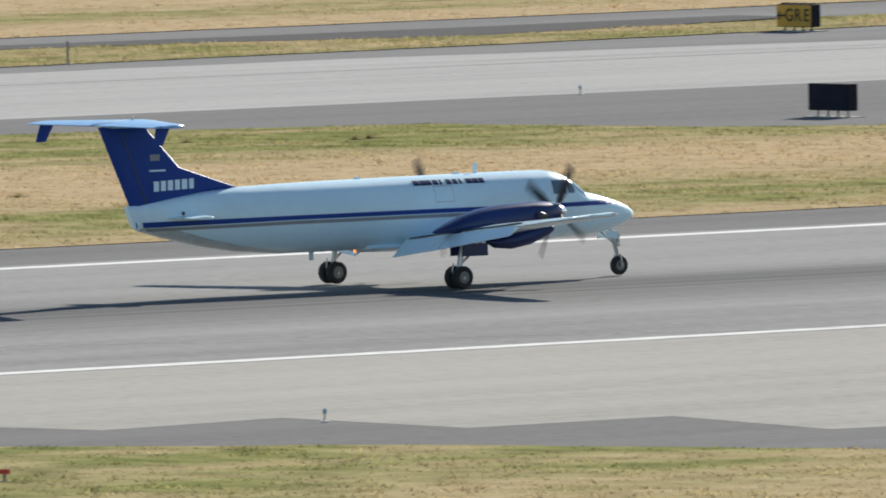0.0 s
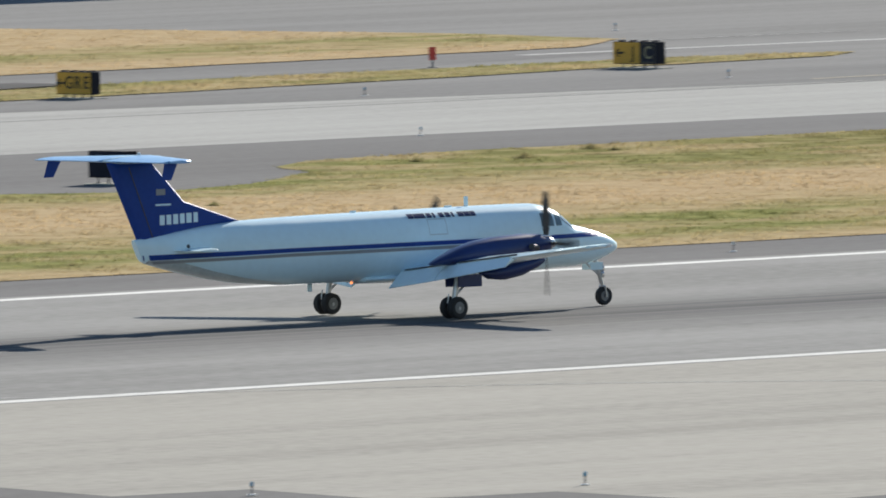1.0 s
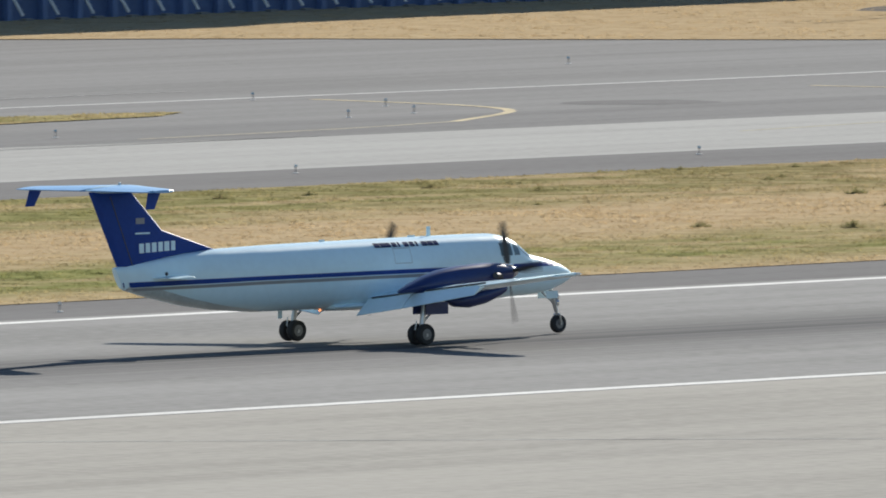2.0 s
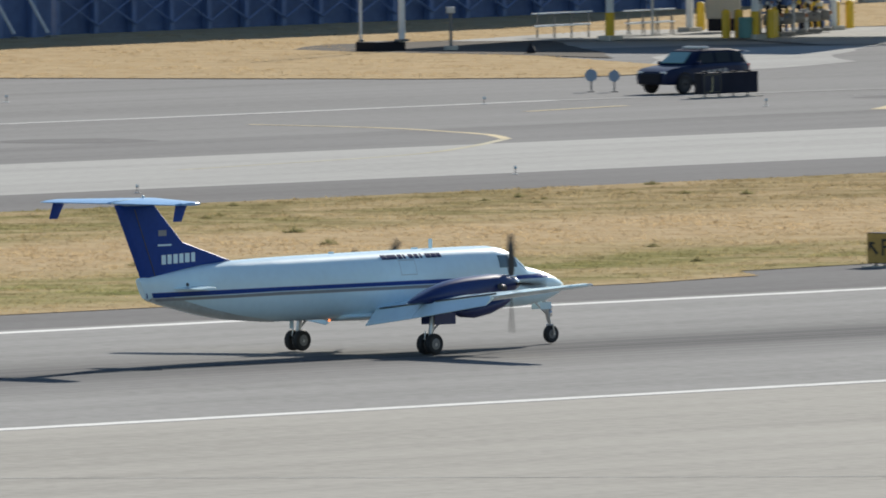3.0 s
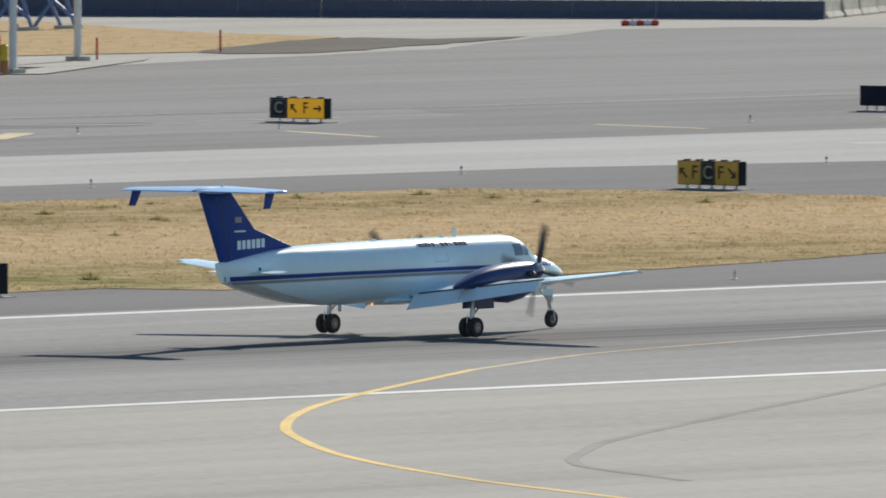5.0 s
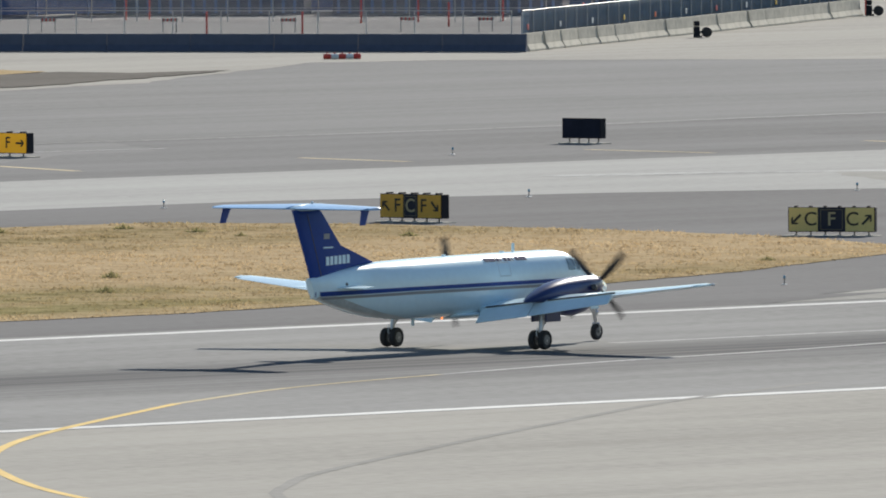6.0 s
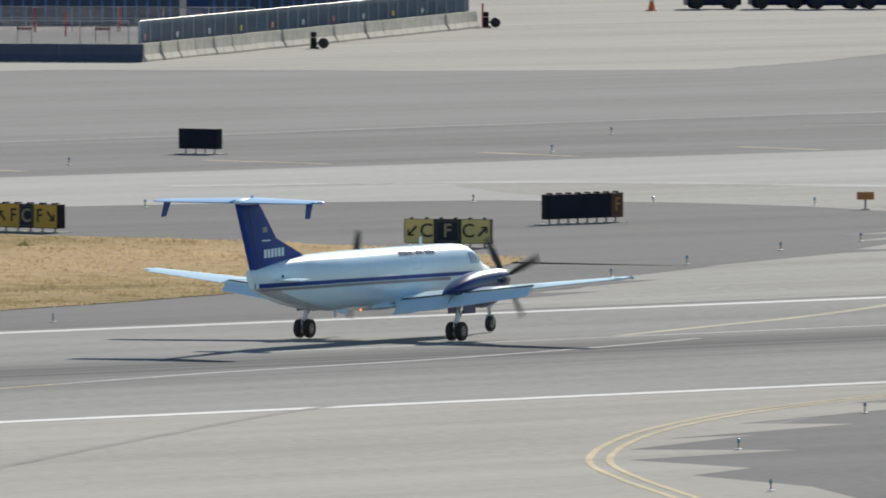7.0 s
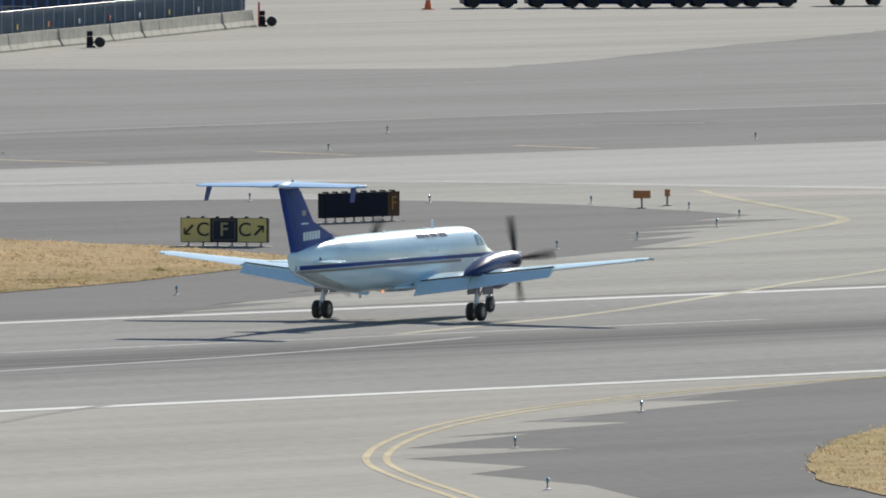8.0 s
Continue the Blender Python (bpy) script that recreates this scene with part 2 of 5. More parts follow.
def box(bm, c, s, bevel=0.0, m=None):
    r = bmesh.ops.create_cube(bm, size=1.0)
    vs = r["verts"]
    bmesh.ops.scale(bm, vec=s, verts=vs)
    bmesh.ops.translate(bm, vec=c, verts=vs)
    if bevel:
        es = list({e for v in vs for e in v.link_edges})
        r = bmesh.ops.bevel(bm, geom=es, offset=bevel, segments=2, affect="EDGES", profile=0.6)
        vs = list({v for f in r["faces"] for v in f.verts} | {v for v in vs if v.is_valid})
    if m is not None:
        bmesh.ops.transform(bm, matrix=m, verts=[v for v in vs if v.is_valid])
    return bm


def tube(bm, a, b, r0, r1=None, seg=12):
    a, b = Vector(a), Vector(b)
    d = b - a
    m = Matrix.Translation((a + b) / 2) @ d.to_track_quat("Z", "Y").to_matrix().to_4x4()
    bmesh.ops.create_cone(bm, cap_ends=True, segments=seg, radius1=r0, radius2=r0 if r1 is None else r1, depth=d.length, matrix=m)
    return bm


def lathe(bm, profile, m=None, seg=20):
    """Turn a profile of (radius, height) about z."""
    rings = []
    for r, z in profile:
        ring = []
        for k in range(seg):
            a = 2 * math.pi * k / seg
            v = Vector((r * math.cos(a), r * math.sin(a), z))
            ring.append(bm.verts.new(m @ v if m is not None else v))
        rings.append(ring)
    skin(bm, rings, True)
    return bm


def skin(bm, rings, closed=True, caps=True):
    for p, q in zip(rings, rings[1:]):
        k = len(p)
        for i in range(k if closed else k - 1):
            j = (i + 1) % k
            bm.faces.new((p[i], p[j], q[j], q[i]))
    if closed and caps:
        bm.faces.new(rings[0][::-1])
        bm.faces.new(rings[-1])


def sheet(name, pts, z, material, label="", category="", thick=0.0):
    """A flat area of the ground with the outline pts."""
    bm = bmesh.new()
    f = bm.faces.new([bm.verts.new((x, y, z)) for x, y in pts])
    f.normal_update()
    bmesh.ops.triangulate(bm, faces=[f])
    ob = part(name, bm, material)
    for poly in ob.data.polygons:
        if poly.normal.z < 0:
            poly.flip()
    return tagged(ob, label, category, kind="structure")


def smooth_line(pts, step=2.0):
    """A smooth curve through the points, sampled about every step metres."""
    p = [Vector(q) for q in pts]
    p = [p[0] * 2 - p[1]] + p + [p[-1] * 2 - p[-2]]
    out = []
    for i in range(1, len(p) - 2):
        k = max(2, int((p[i + 1] - p[i]).length / step))
        for j in range(k):
            u = j / k
            out.append(0.5 * ((2 * p[i]) + (p[i + 1] - p[i - 1]) * u + (2 * p[i - 1] - 5 * p[i] + 4 * p[i + 1] - p[i + 2]) * u * u
                              + (3 * p[i] - p[i - 1] - 3 * p[i + 1] + p[i + 2]) * u ** 3))
    return out + [p[-2]]


def stripe(name, pts, width, z, material, label, step=2.0, ends=None):
    """A painted line of that width along a smooth curve."""
    c = smooth_line(pts, step)
    bm = bmesh.new()
    left, right = [], []
    for i, q in enumerate(c):
        d = (c[min(i + 1, len(c) - 1)] - c[max(i - 1, 0)]).normalized()
        nrm = Vector((-d.y, d.x))
        w = width / 2
        if ends:
            w *= ends[0] + (ends[1] - ends[0]) * i / (len(c) - 1)
        p3 = Vector((q.x, q.y, 0))
        left.append(bm.verts.new((*(q + nrm * w * (1 + 0.22 * noise.noise(p3 * 0.9))), z)))
        right.append(bm.verts.new((*(q - nrm * w * (1 + 0.22 * noise.noise(p3 * 0.9 + Vector((7, 3, 0))))), z)))
    for i in range(len(c) - 1):
        bm.faces.new((right[i], right[i + 1], left[i + 1], left[i]))
    return tagged(part(name, bm, material), label, "marking", kind="structure")


def ragged(pts, step=1.5, amp=0.28):
    """The outline with its long edges made uneven."""
    out = []
    for k, (x, y) in enumerate(pts):
        x2, y2 = pts[(k + 1) % len(pts)]
        d = math.hypot(x2 - x, y2 - y)
        n = max(1, int(d / step)) if d < 260 else 1
        for j in range(n):
            u = j / n
            q = Vector((x + (x2 - x) * u, y + (y2 - y) * u, 0))
            w = noise.noise(q * 0.35) + 0.6 * noise.noise(q * 1.1)
            out.append((q.x - (y2 - y) / d * w * amp, q.y + (x2 - x) / d * w * amp))
    return out


# ---------------------------------------------------------------- the ground
bm = bmesh.new()
bmesh.ops.create_grid(bm, x_segments=60, y_segments=60, size=2700, matrix=Matrix.Translation((500, 600, -0.002)))
tagged(part("ground", bm, M_APRON), "grey asphalt airfield apron reaching to the horizon", "ground", kind="structure")
sheet("runway", [(220, 376.2), (900, 376.2), (900, 423.4), (220, 423.4)], 0.008, M_RUNWAY, "grey asphalt runway with dark rubber along its centre", "runway")
sheet("runway_shoulder_north", [(220, 423.4), (486, 423.4), (498, 427.5), (494, 427.8), (508, 432.5), (504, 433.2), (518, 438.5), (514, 439), (529, 445.6), (528, 456), (220, 440)], 0.0105, M_DARK, "dark asphalt runway shoulder beside dry grass", "shoulder")
sheet("taxiway", [(220, 509), (556, 509), (571, 505), (581, 500), (583.4, 493.3), (583, 487), (580, 479), (577.6, 474), (571, 471.4), (575.3, 469.8), (563.5, 467.3), (568, 466.5), (558, 464), (562, 463.4), (552.5, 459.2), (557, 459.6), (546, 453.5), (548.5, 451.8), (543, 451.5), (529, 446), (518, 438.5), (498, 427.5), (486, 424), (900, 424), (900, 500),
                  (700, 533.6), (220, 534)], 0.004, M_PALE, "pale concrete taxiway parallel to the runway", "taxiway")
sheet("worn_taxiway", ragged([(486, 424), (900, 424), (780, 432), (640, 456), (614, 480), (608.5, 490), (606, 497), (604, 504), (601, 511), (596, 515.5), (590, 508), (578, 490), (560, 474), (552, 462), (545, 455), (531, 448.5), (518, 440), (498, 429)], 2.0, 0.5), 0.0068, M_WORN_PALE,
      "worn grey-beige concrete of the taxiway junction", "taxiway")
sheet("taxiway_shoulder", [(220, 470), (440, 470), (440, 494), (528, 494), (526, 455), (529, 446), (543, 451.5), (548.5, 451.8), (546, 453.5), (557, 459.6), (552.5, 459.2), (562, 463.4), (558, 464), (568, 466.5), (563.5, 467.3), (575.3, 469.8), (571, 471.4), (577.6, 474), (580, 479), (583, 487), (583.4, 493.3), (581, 500), (571, 505), (556, 509), (220, 509)],
      0.0105, M_DARK, "dark asphalt shoulder of the pale taxiway", "shoulder")
sheet("taxiway_shoulder_north", ragged([(220, 534), (700, 533.6), (900, 536), (900, 570), (760, 571.5), (690, 571), (655, 569.5), (612, 568), (604, 558), (596, 556), (586, 550), (520, 548), (430, 550), (220, 550)], 2.0, 0.6), 0.002, M_TAXI, "grey asphalt shoulder beyond the taxiway", "shoulder")
sheet("taxiway_widening", ragged([(220, 534), (496, 534), (486, 535.2), (476, 537), (460, 540.3), (442, 543.2), (220, 544)], 2.0, 0.4), 0.0065, M_PALE, "pale concrete along the widened taxiway", "taxiway")
sheet("near_pavement", [(220, 357), (279.4, 357.4), (279.9, 354.4), (285.6, 355.2), (285.1, 348.1), (291.0, 348.1), (289.3, 340.7), (292.8, 340.2), (291.4, 333.8), (295.6, 333.2),
                        (294.7, 325), (302, 326), (298, 315), (306, 300), (330, 250), (420, 250), (392, 318), (395.5, 328), (401, 334.5), (404, 341), (408.5, 342.8), (410, 348.3), (417.8, 349), (415, 352.5), (424.5, 356.1),
                        (421, 356.2), (431.9, 358.8), (430.0, 361.2), (434, 362.4), (445.7, 366.2), (443, 368), (447.8, 369.6), (461.6, 374.0), (480, 376.2), (220, 376.2)], 0.006, M_CONCRETE,
      "pale worn pavement beside the runway with a jagged edge", "pavement")
sheet("near_shoulder", [(220, 357), (279.4, 357.4), (285.6, 355.2), (291.0, 348.1), (296.5, 341.5), (302, 326), (306, 300), (330, 250), (296, 250), (270, 300), (220, 335)], 0.004, M_DARK,
      "dark asphalt shoulder beside dry grass", "shoulder")
sheet("exit_pavement", [(392, 318), (380, 250), (600, 250), (700, 376.2), (480, 376.2), (461, 376), (401, 345)], 0.004, M_DARK, "dark asphalt of a taxiway exit", "pavement")
sheet("upper_concrete", ragged([(560, 650), (640, 622), (668, 628), (684, 633), (700, 642.4), (717, 652.5), (724, 650.6), (729, 644.5), (736, 635.5), (745.4, 628.5), (760, 634.5), (780.5, 645.3), (822, 666), (860, 681), (1100, 760), (1100, 1000), (560, 1000)], 3.0, 0.7), 0.004, M_CONCRETE,
      "pale concrete apron beyond the taxiways", "apron")
sheet("service_road", [(220, 560), (460, 560.5), (490, 563), (512, 570), (515, 575), (490, 573.5), (220, 573)], 0.004, M_TAXI, "narrow asphalt service road between grass strips", "road")

sheet("road_edge", ([(300, 562.4), (440, 562.4), (449, 561), (456, 557.3), (462, 558.3), (468, 559.5), (476, 562), (476, 565.6), (462, 565), (452, 565.1), (443, 566), (300, 566.5)]), 0.044, M_EDGE, "dark broken asphalt along the service road", "road")

# runway and taxiway markings
for y, nm in ((376.9, "runway_edge_line_south"), (422.05, "runway_edge_line_north")):
    stripe(nm, [(220, y), (300, y), (1000, y)], 0.92, 0.012, M_WHITE_LINE, "white painted runway edge line", 1.0)
for k in range(4, 8):
    x = 215 + k * 61
    stripe("runway_centre_line", [(x, 405.6), (x + 36.6, 406.2)], 0.5, 0.012, M_WORN_LINE, "worn white dash of the runway centre line", 10)
EXIT = [(340, 270), (352, 305), (365.4, 333.5), (370.4, 342.7), (375.9, 350.9), (381.8, 358.0), (387.9, 364.4), (395.6, 370.9), (404.2, 376.9), (418.2, 385.7),
        (428.2, 390.6), (437.9, 393.6), (448, 396.1), (457.4, 397.6), (464, 399.0), (471, 400.9), (478, 403.2)]
stripe("exit_line", EXIT[:10], 0.30, 0.014, M_YELLOW_LINE, "yellow painted taxiway lead-off line curving onto the runway")
stripe("worn_exit_line", EXIT[9:12], 0.30, 0.014, M_FADED_YELLOW, "worn yellow lead-off line on the runway")
stripe("pale_exit_line", EXIT[11:], 0.34, 0.014, M_WORN_LINE, "worn pale lead-off line beside the runway's centre")
stripe("far_exit_line", [(478, 406.4), (486.5, 409.7), (492.9, 412.1), (499.1, 414.9), (511.9, 421.3), (521.8, 426.5), (534.2, 432.6), (560, 447), (590, 466)], 0.42, 0.014, M_PALE_EXIT, "pale yellow lead-off line curving off the runway")
for off, nm in ((0.0, "outer"), (0.55, "inner")):
    stripe("holding_curve", [(x + off * 0.75, y - off * 0.66) for x, y in [(380, 318), (393.8, 333.0), (401.4, 341.3), (408.8, 348.6), (418.7, 356.2), (428.8, 362.6), (440.7, 368.4), (455, 373.0), (475, 375.8)]],
           0.2, 0.014, M_FADED_YELLOW, "pair of yellow curved lines along the pavement edge")
stripe("tyre_mark", [(372, 336), (376.6, 343.8), (382.6, 349.0), (388.0, 352.9), (399.7, 359.9), (412.2, 367.1), (427.2, 375.4), (440, 381)], 0.34, 0.013, M_SKID, "dark curved tyre mark on the pale pavement")
stripe("far_taxiway_curve", [(600, 495), (592.8, 487.4), (586, 479.6), (580.5, 473.2), (577, 469.3), (573.0, 466.2), (567.5, 463.0), (560.6, 459.4), (548, 453)], 0.5, 0.0135, M_WORN_YELLOW, "worn pale yellow taxiway curve on pale concrete")
stripe("pavement_seam", [(303, 388.2), (311.6, 382), (328.1, 372.1), (336.5, 361.6), (346.5, 346.0), (354.2, 334.4)], 0.16, 0.013, M_WORN_LINE, "thin pale seam in the pavement")
for pts in ([(520, 575), (525, 567.0), (523.4, 560.2), (521.5, 554.2), (517.6, 548.2), (508.6, 541.6), (501.3, 539.6), (490, 538.2)],
            [(541, 575), (544.5, 560), (543.5, 552.0), (541.2, 546.0), (539.0, 541.5), (535.7, 537.3), (528.5, 532.0), (520, 527.0), (505, 523)]):
    stripe("taxiway_curve", pts[1:6], 0.42, 0.008, M_FADED_YELLOW, "faded yellow curved taxiway line")
    stripe("taxiway_curve_end", pts[5:], 0.36, 0.008, M_WORN_YELLOW, "worn pale end of a curved taxiway line")
stripe("apron_edge_line", [(505, 570.8), (524, 570.5), (548, 569.8), (572, 571)], 0.9, 0.008, M_WORN_LINE, "worn white line along the apron", 8)
stripe("faint_apron_line", [(572, 571), (600, 569), (632, 568), (660, 570.6), (690, 572.0), (720, 572.2), (900, 575)], 1.1, 0.008, M_FAINT_LINE, "nearly worn away white line along the apron", 8)
for x0, y0, x1, y1 in ((582, 564.3, 588.6, 557.9), (592, 561, 606, 559.4), (505, 580, 530, 579.5), (671, 560.2, 676, 557.4)):
    stripe("worn_dash", [(x0, y0), (x1, y1)], 0.35, 0.008, M_WORN_LINE, "short worn white dash on grey asphalt")
stripe("pale_taxiway_line", [(586, 521), (596.7, 516.4), (602.4, 509.8), (605.5, 497.0), (607.2, 491.7), (610, 484)], 2.2, 0.0115, M_WORN_LINE, "pale worn line across the taxiway")
stripe("rust_patch", [(594.5, 490.8), (601, 488.6), (608, 484)], 4.5, 0.0095, M_RUST, "rusty pale stain on the taxiway")
for a, b in (((584.3, 549.0), (580.8, 540.8)), ((599.0, 545.8), (597.4, 538.5)), ((614.0, 543.9), (613.2, 536.5)), ((629.9, 542.9), (628.2, 536.4)), ((643.4, 540.6), (642.4, 535.3)), ((560.8, 561.4), (568.0, 563.1))):
    stripe("taxiway_dash", [a, b], 0.5, 0.008, M_FADED_YELLOW, "faded yellow dash on grey asphalt")
stripe("yellow_patch", [(568.5, 549.6), (575.5, 554.7)], 1.1, 0.008, M_FADED_YELLOW, "faded yellow painted patch on grey asphalt")
for x, y, rx, ry in ((527.2, 551.2, 2.6, 3.4), (674.5, 559, 3.6, 2.4), (584, 560.5, 5, 2.4), (643, 550, 7, 2.4)):
    sheet("asphalt_repair", [(x + rx * math.cos(a) * (1 + 0.12 * math.sin(3 * a)), y + ry * math.sin(a)) for a in [k * math.pi / 10 for k in range(20)]], 0.005, M_DARK,
          "dark worn repair in the asphalt", "repair")


# ---------------------------------------------------------------- the aeroplane (x forward, y to its left, z up; the main wheels stand at x = 0)
plane = thing("propeller_airplane", "white and royal blue twin-engine cargo turboprop rolling along the runway", "airplane")
STATIONS = [(7.72, 1.56, 0.03, 0.03), (7.66, 1.56, 0.11, 0.12), (7.5, 1.57, 0.19, 0.20), (7.2, 1.575, 0.31, 0.31), (6.9, 1.585, 0.40, 0.39), (6.5, 1.605, 0.49, 0.48), (5.95, 1.635, 0.575, 0.58),
            (5.7, 1.73, 0.67, 0.62), (5.4, 1.83, 0.78, 0.66), (5.1, 1.875, 0.85, 0.685), (4.7, 1.893, 0.893, 0.71), (4.0, 1.89, 0.905, 0.73), (3.0, 1.885, 0.908, 0.735), (0.0, 1.875, 0.905, 0.735),
            (-2.5, 1.865, 0.895, 0.735), (-3.8, 1.86, 0.88, 0.72), (-5.2, 1.895, 0.81, 0.62), (-6.2, 1.935, 0.70, 0.49), (-6.9, 1.965, 0.58, 0.38), (-7.6, 2.00, 0.45, 0.27), (-8.3, 2.03, 0.32, 0.16), (-8.42, 2.05, 0.28, 0.10)]
POW = 2.5


def station(x):
    s = STATIONS
    if x >= s[0][0]:
        return s[0][1:]
    for p, q in zip(s, s[1:]):
        if q[0] <= x <= p[0]:
            u = (p[0] - x) / (p[0] - q[0])
            return tuple(p[k] + (q[k] - p[k]) * u for k in (1, 2, 3))
    return s[-1][1:]


def skin_point(x, ang, out=0.0):
    """A point of the fuselage's skin: ang in degrees from the right side (0) over the top (90)."""
    zc, h, w = station(x)
    a = radians(ang)
    c, s = math.cos(a), math.sin(a)
    y = (w + out) * math.copysign(abs(c) ** (2 / POW), c)
    z = (h + out) * math.copysign(abs(s) ** (2 / POW), s)
    back = max(0.0, min(1.0, (-7.7 - x) / 0.8))
    return Vector((x + back * (2.0 - zc - z) * 0.5, -y, zc + z))


def angle_at(x, z):
    zc, h, w = station(x)
    k = max(-1, min(1, (z - zc) / h))
    return math.degrees(math.asin(math.copysign(abs(k) ** (POW / 2), k)))


def patch(bm, xs, lo, hi, side=1, out=0.010, rows=3):
    """A thin shell on the skin between heights lo(x) and hi(x), on the right (1) or the left (-1)."""
    grid = []
    for x in xs:
        a0, a1 = angle_at(x, lo(x)), angle_at(x, hi(x))
        col = []
        for k in range(rows + 1):
            q = skin_point(x, a0 + (a1 - a0) * k / rows, out)
            col.append(bm.verts.new((q.x, q.y * side, q.z)))
        grid.append(col)
    skin(bm, grid, False)
    return bm


def steps(a, b, n):
    return [a + (b - a) * k / n for k in range(n + 1)]


bm = bmesh.new()
xs = sorted(set([s[0] for s in STATIONS] + steps(-8.4, 5.6, 28)), reverse=True)
skin(bm, [[bm.verts.new(skin_point(x, 360 * k / 96)) for k in range(96)] for x in xs])
fuselage = part("fuselage", bm, M_PAINT_WHITE, plane, "white glossy painted fuselage", 0.7)
for side in (1, -1):
    bm = bmesh.new()
    patch(bm, steps(-8.38, 7.3, 60), lambda x: 1.845 - 0.012 * (x < -3.8) * (-3.8 - x), lambda x: 1.955 - 0.006 * (x < -3.8) * (-3.8 - x), side)
    part("blue_stripe", bm, M_PAINT_BLUE, fuselage, "royal blue stripe")
    bm = bmesh.new()
    patch(bm, steps(-8.3, 3.2, 44), lambda x: 1.735 - 0.01 * (x < -3.8) * (-3.8 - x), lambda x: 1.82 - 0.012 * (x < -3.8) * (-3.8 - x), side)
    part("grey_stripe", bm, M_PAINT_GREY, fuselage, "grey stripe")
    bm = bmesh.new()
    patch(bm, steps(4.62, 5.06, 4), lambda x: 2.19, lambda x: 2.53 - 0.1 * max(0, x - 4.9), side, 0.012)
    part("side_window", bm, M_GLASS, fuselage, "dark cockpit side window")
    bm = bmesh.new()
    patch(bm, steps(5.14, 5.36, 3), lambda x: 2.19, lambda x: 2.5 - 0.25 * (x - 5.1), side, 0.012)
    part("quarter_window", bm, M_GLASS, fuselage, "dark cockpit quarter window")
    bm = bmesh.new()
    grid = []
    for x in steps(5.42, 5.84, 4):
        col = []
        for a in steps(36, 84, 6):
            q = skin_point(x, a, 0.012)
            col.append(bm.verts.new((q.x, q.y * side, q.z)))
        grid.append(col)
    skin(bm, grid, False)
    part("windscreen", bm, M_GLASS, fuselage, "dark windscreen pane")
    # darker grey patch low on the rear fuselage, taller towards the tail
    bm = bmesh.new()
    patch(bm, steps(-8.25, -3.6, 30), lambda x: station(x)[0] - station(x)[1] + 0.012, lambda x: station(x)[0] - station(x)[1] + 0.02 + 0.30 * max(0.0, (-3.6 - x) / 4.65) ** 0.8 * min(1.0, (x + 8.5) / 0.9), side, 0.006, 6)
    part("belly_patch", bm, M_REAR_BELLY, fuselage, "darker grey-brown rear belly")
    # cargo hatch outline and lettering bars on each side
    bm = bmesh.new()
    for x0, x1, z0, z1 in ((0.78, 1.40, 2.11, 2.135), (0.78, 1.40, 2.505, 2.53), (0.78, 0.80, 2.135, 2.505), (1.38, 1.40, 2.135, 2.505)):
        patch(bm, steps(x0, x1, 3), lambda x: z0, lambda x: z1, side, 0.009, 2)
    part("hatch", bm, M_HATCH, fuselage, "grey outlined hatch")
    for k, wd in enumerate((0.2, 0.23, 0.17, 0.17, 0.08, 0.17, 0.16, 0.08, 0.2, 0.2, 0.17)):
        bm = bmesh.new()
        x0 = 0.20 + 0.212 * k
        patch(bm, steps(x0, x0 + wd, 2), lambda x: 2.55, lambda x: 2.67, side, 0.012, 3)
        part("lettering_bar", bm, M_LETTER, fuselage)
# belly pods, aerials, light
bm = bmesh.new()
lathe(bm, [(0.01, -1.2), (0.2, -1.0), (0.24, 0), (0.2, 0.9), (0.01, 1.2)], Matrix.Translation((-0.2, 0, 1.02)) @ Matrix.Rotation(math.pi / 2, 4, "Y") @ Matrix.Diagonal((0.55, 2.6, 1, 1)))
part("belly_fairing", bm, M_PAINT_WHITE, plane, "", 0.7)
for x, z, h, w in ((2.62, 2.78, 0.27, 0.13), (-1.2, 2.76, 0.06, 0.2), (2.0, 2.78, 0.05, 0.25)):
    bm = bmesh.new()
    box(bm, (x, 0, z + h / 2), (w, 0.03, h), 0.01)
    part("aerial", bm, M_PAINT_WHITE, plane)
for x, h in ((-2.5, 0.24),):
    bm = bmesh.new()
    box(bm, (x, 0.25, 0.99 - h / 2), (0.14, 0.03, h), 0.01)
    part("belly_aerial", bm, M_PAINT_WHITE, plane)
bm = bmesh.new()
bmesh.ops.create_uvsphere(bm, u_segments=10, v_segments=8, radius=0.06, matrix=Matrix.Translation((-7.0, -0.33, 2.12)))
part("vent_hole", bm, M_GREY_BOOT, fuselage, "small dark vent")


def airfoil(chord, thick, cut0=0.0, cut1=1.0, n=9):
    """Outline (x back from the leading edge, z) of a wing section between two shares of its chord."""
    def t(u):
        return 5 * thick * (0.2969 * math.sqrt(u) - 0.126 * u - 0.3516 * u * u + 0.2843 * u ** 3 - 0.1015 * u ** 4)
    us = [cut0 + (cut1 - cut0) * (1 - math.cos(math.pi * k / n)) / 2 for k in range(n + 1)]
    up = [(u * chord, t(u) * chord + 0.004) for u in us]
    lo = [(u * chord, -t(u) * chord * 0.75 - 0.004) for u in reversed(us)]
    return up + lo


WING = [(0.55, 1.72, 2.35, 1.19, 0.17), (2.6, 1.62, 2.2, 1.40, 0.16), (3.3, 1.56, 2.05, 1.475, 0.15), (5.4, 1.22, 1.55, 1.695, 0.135), (8.05, 0.86, 1.0, 1.965, 0.12), (8.3, 0.70, 0.72, 1.99, 0.08)]


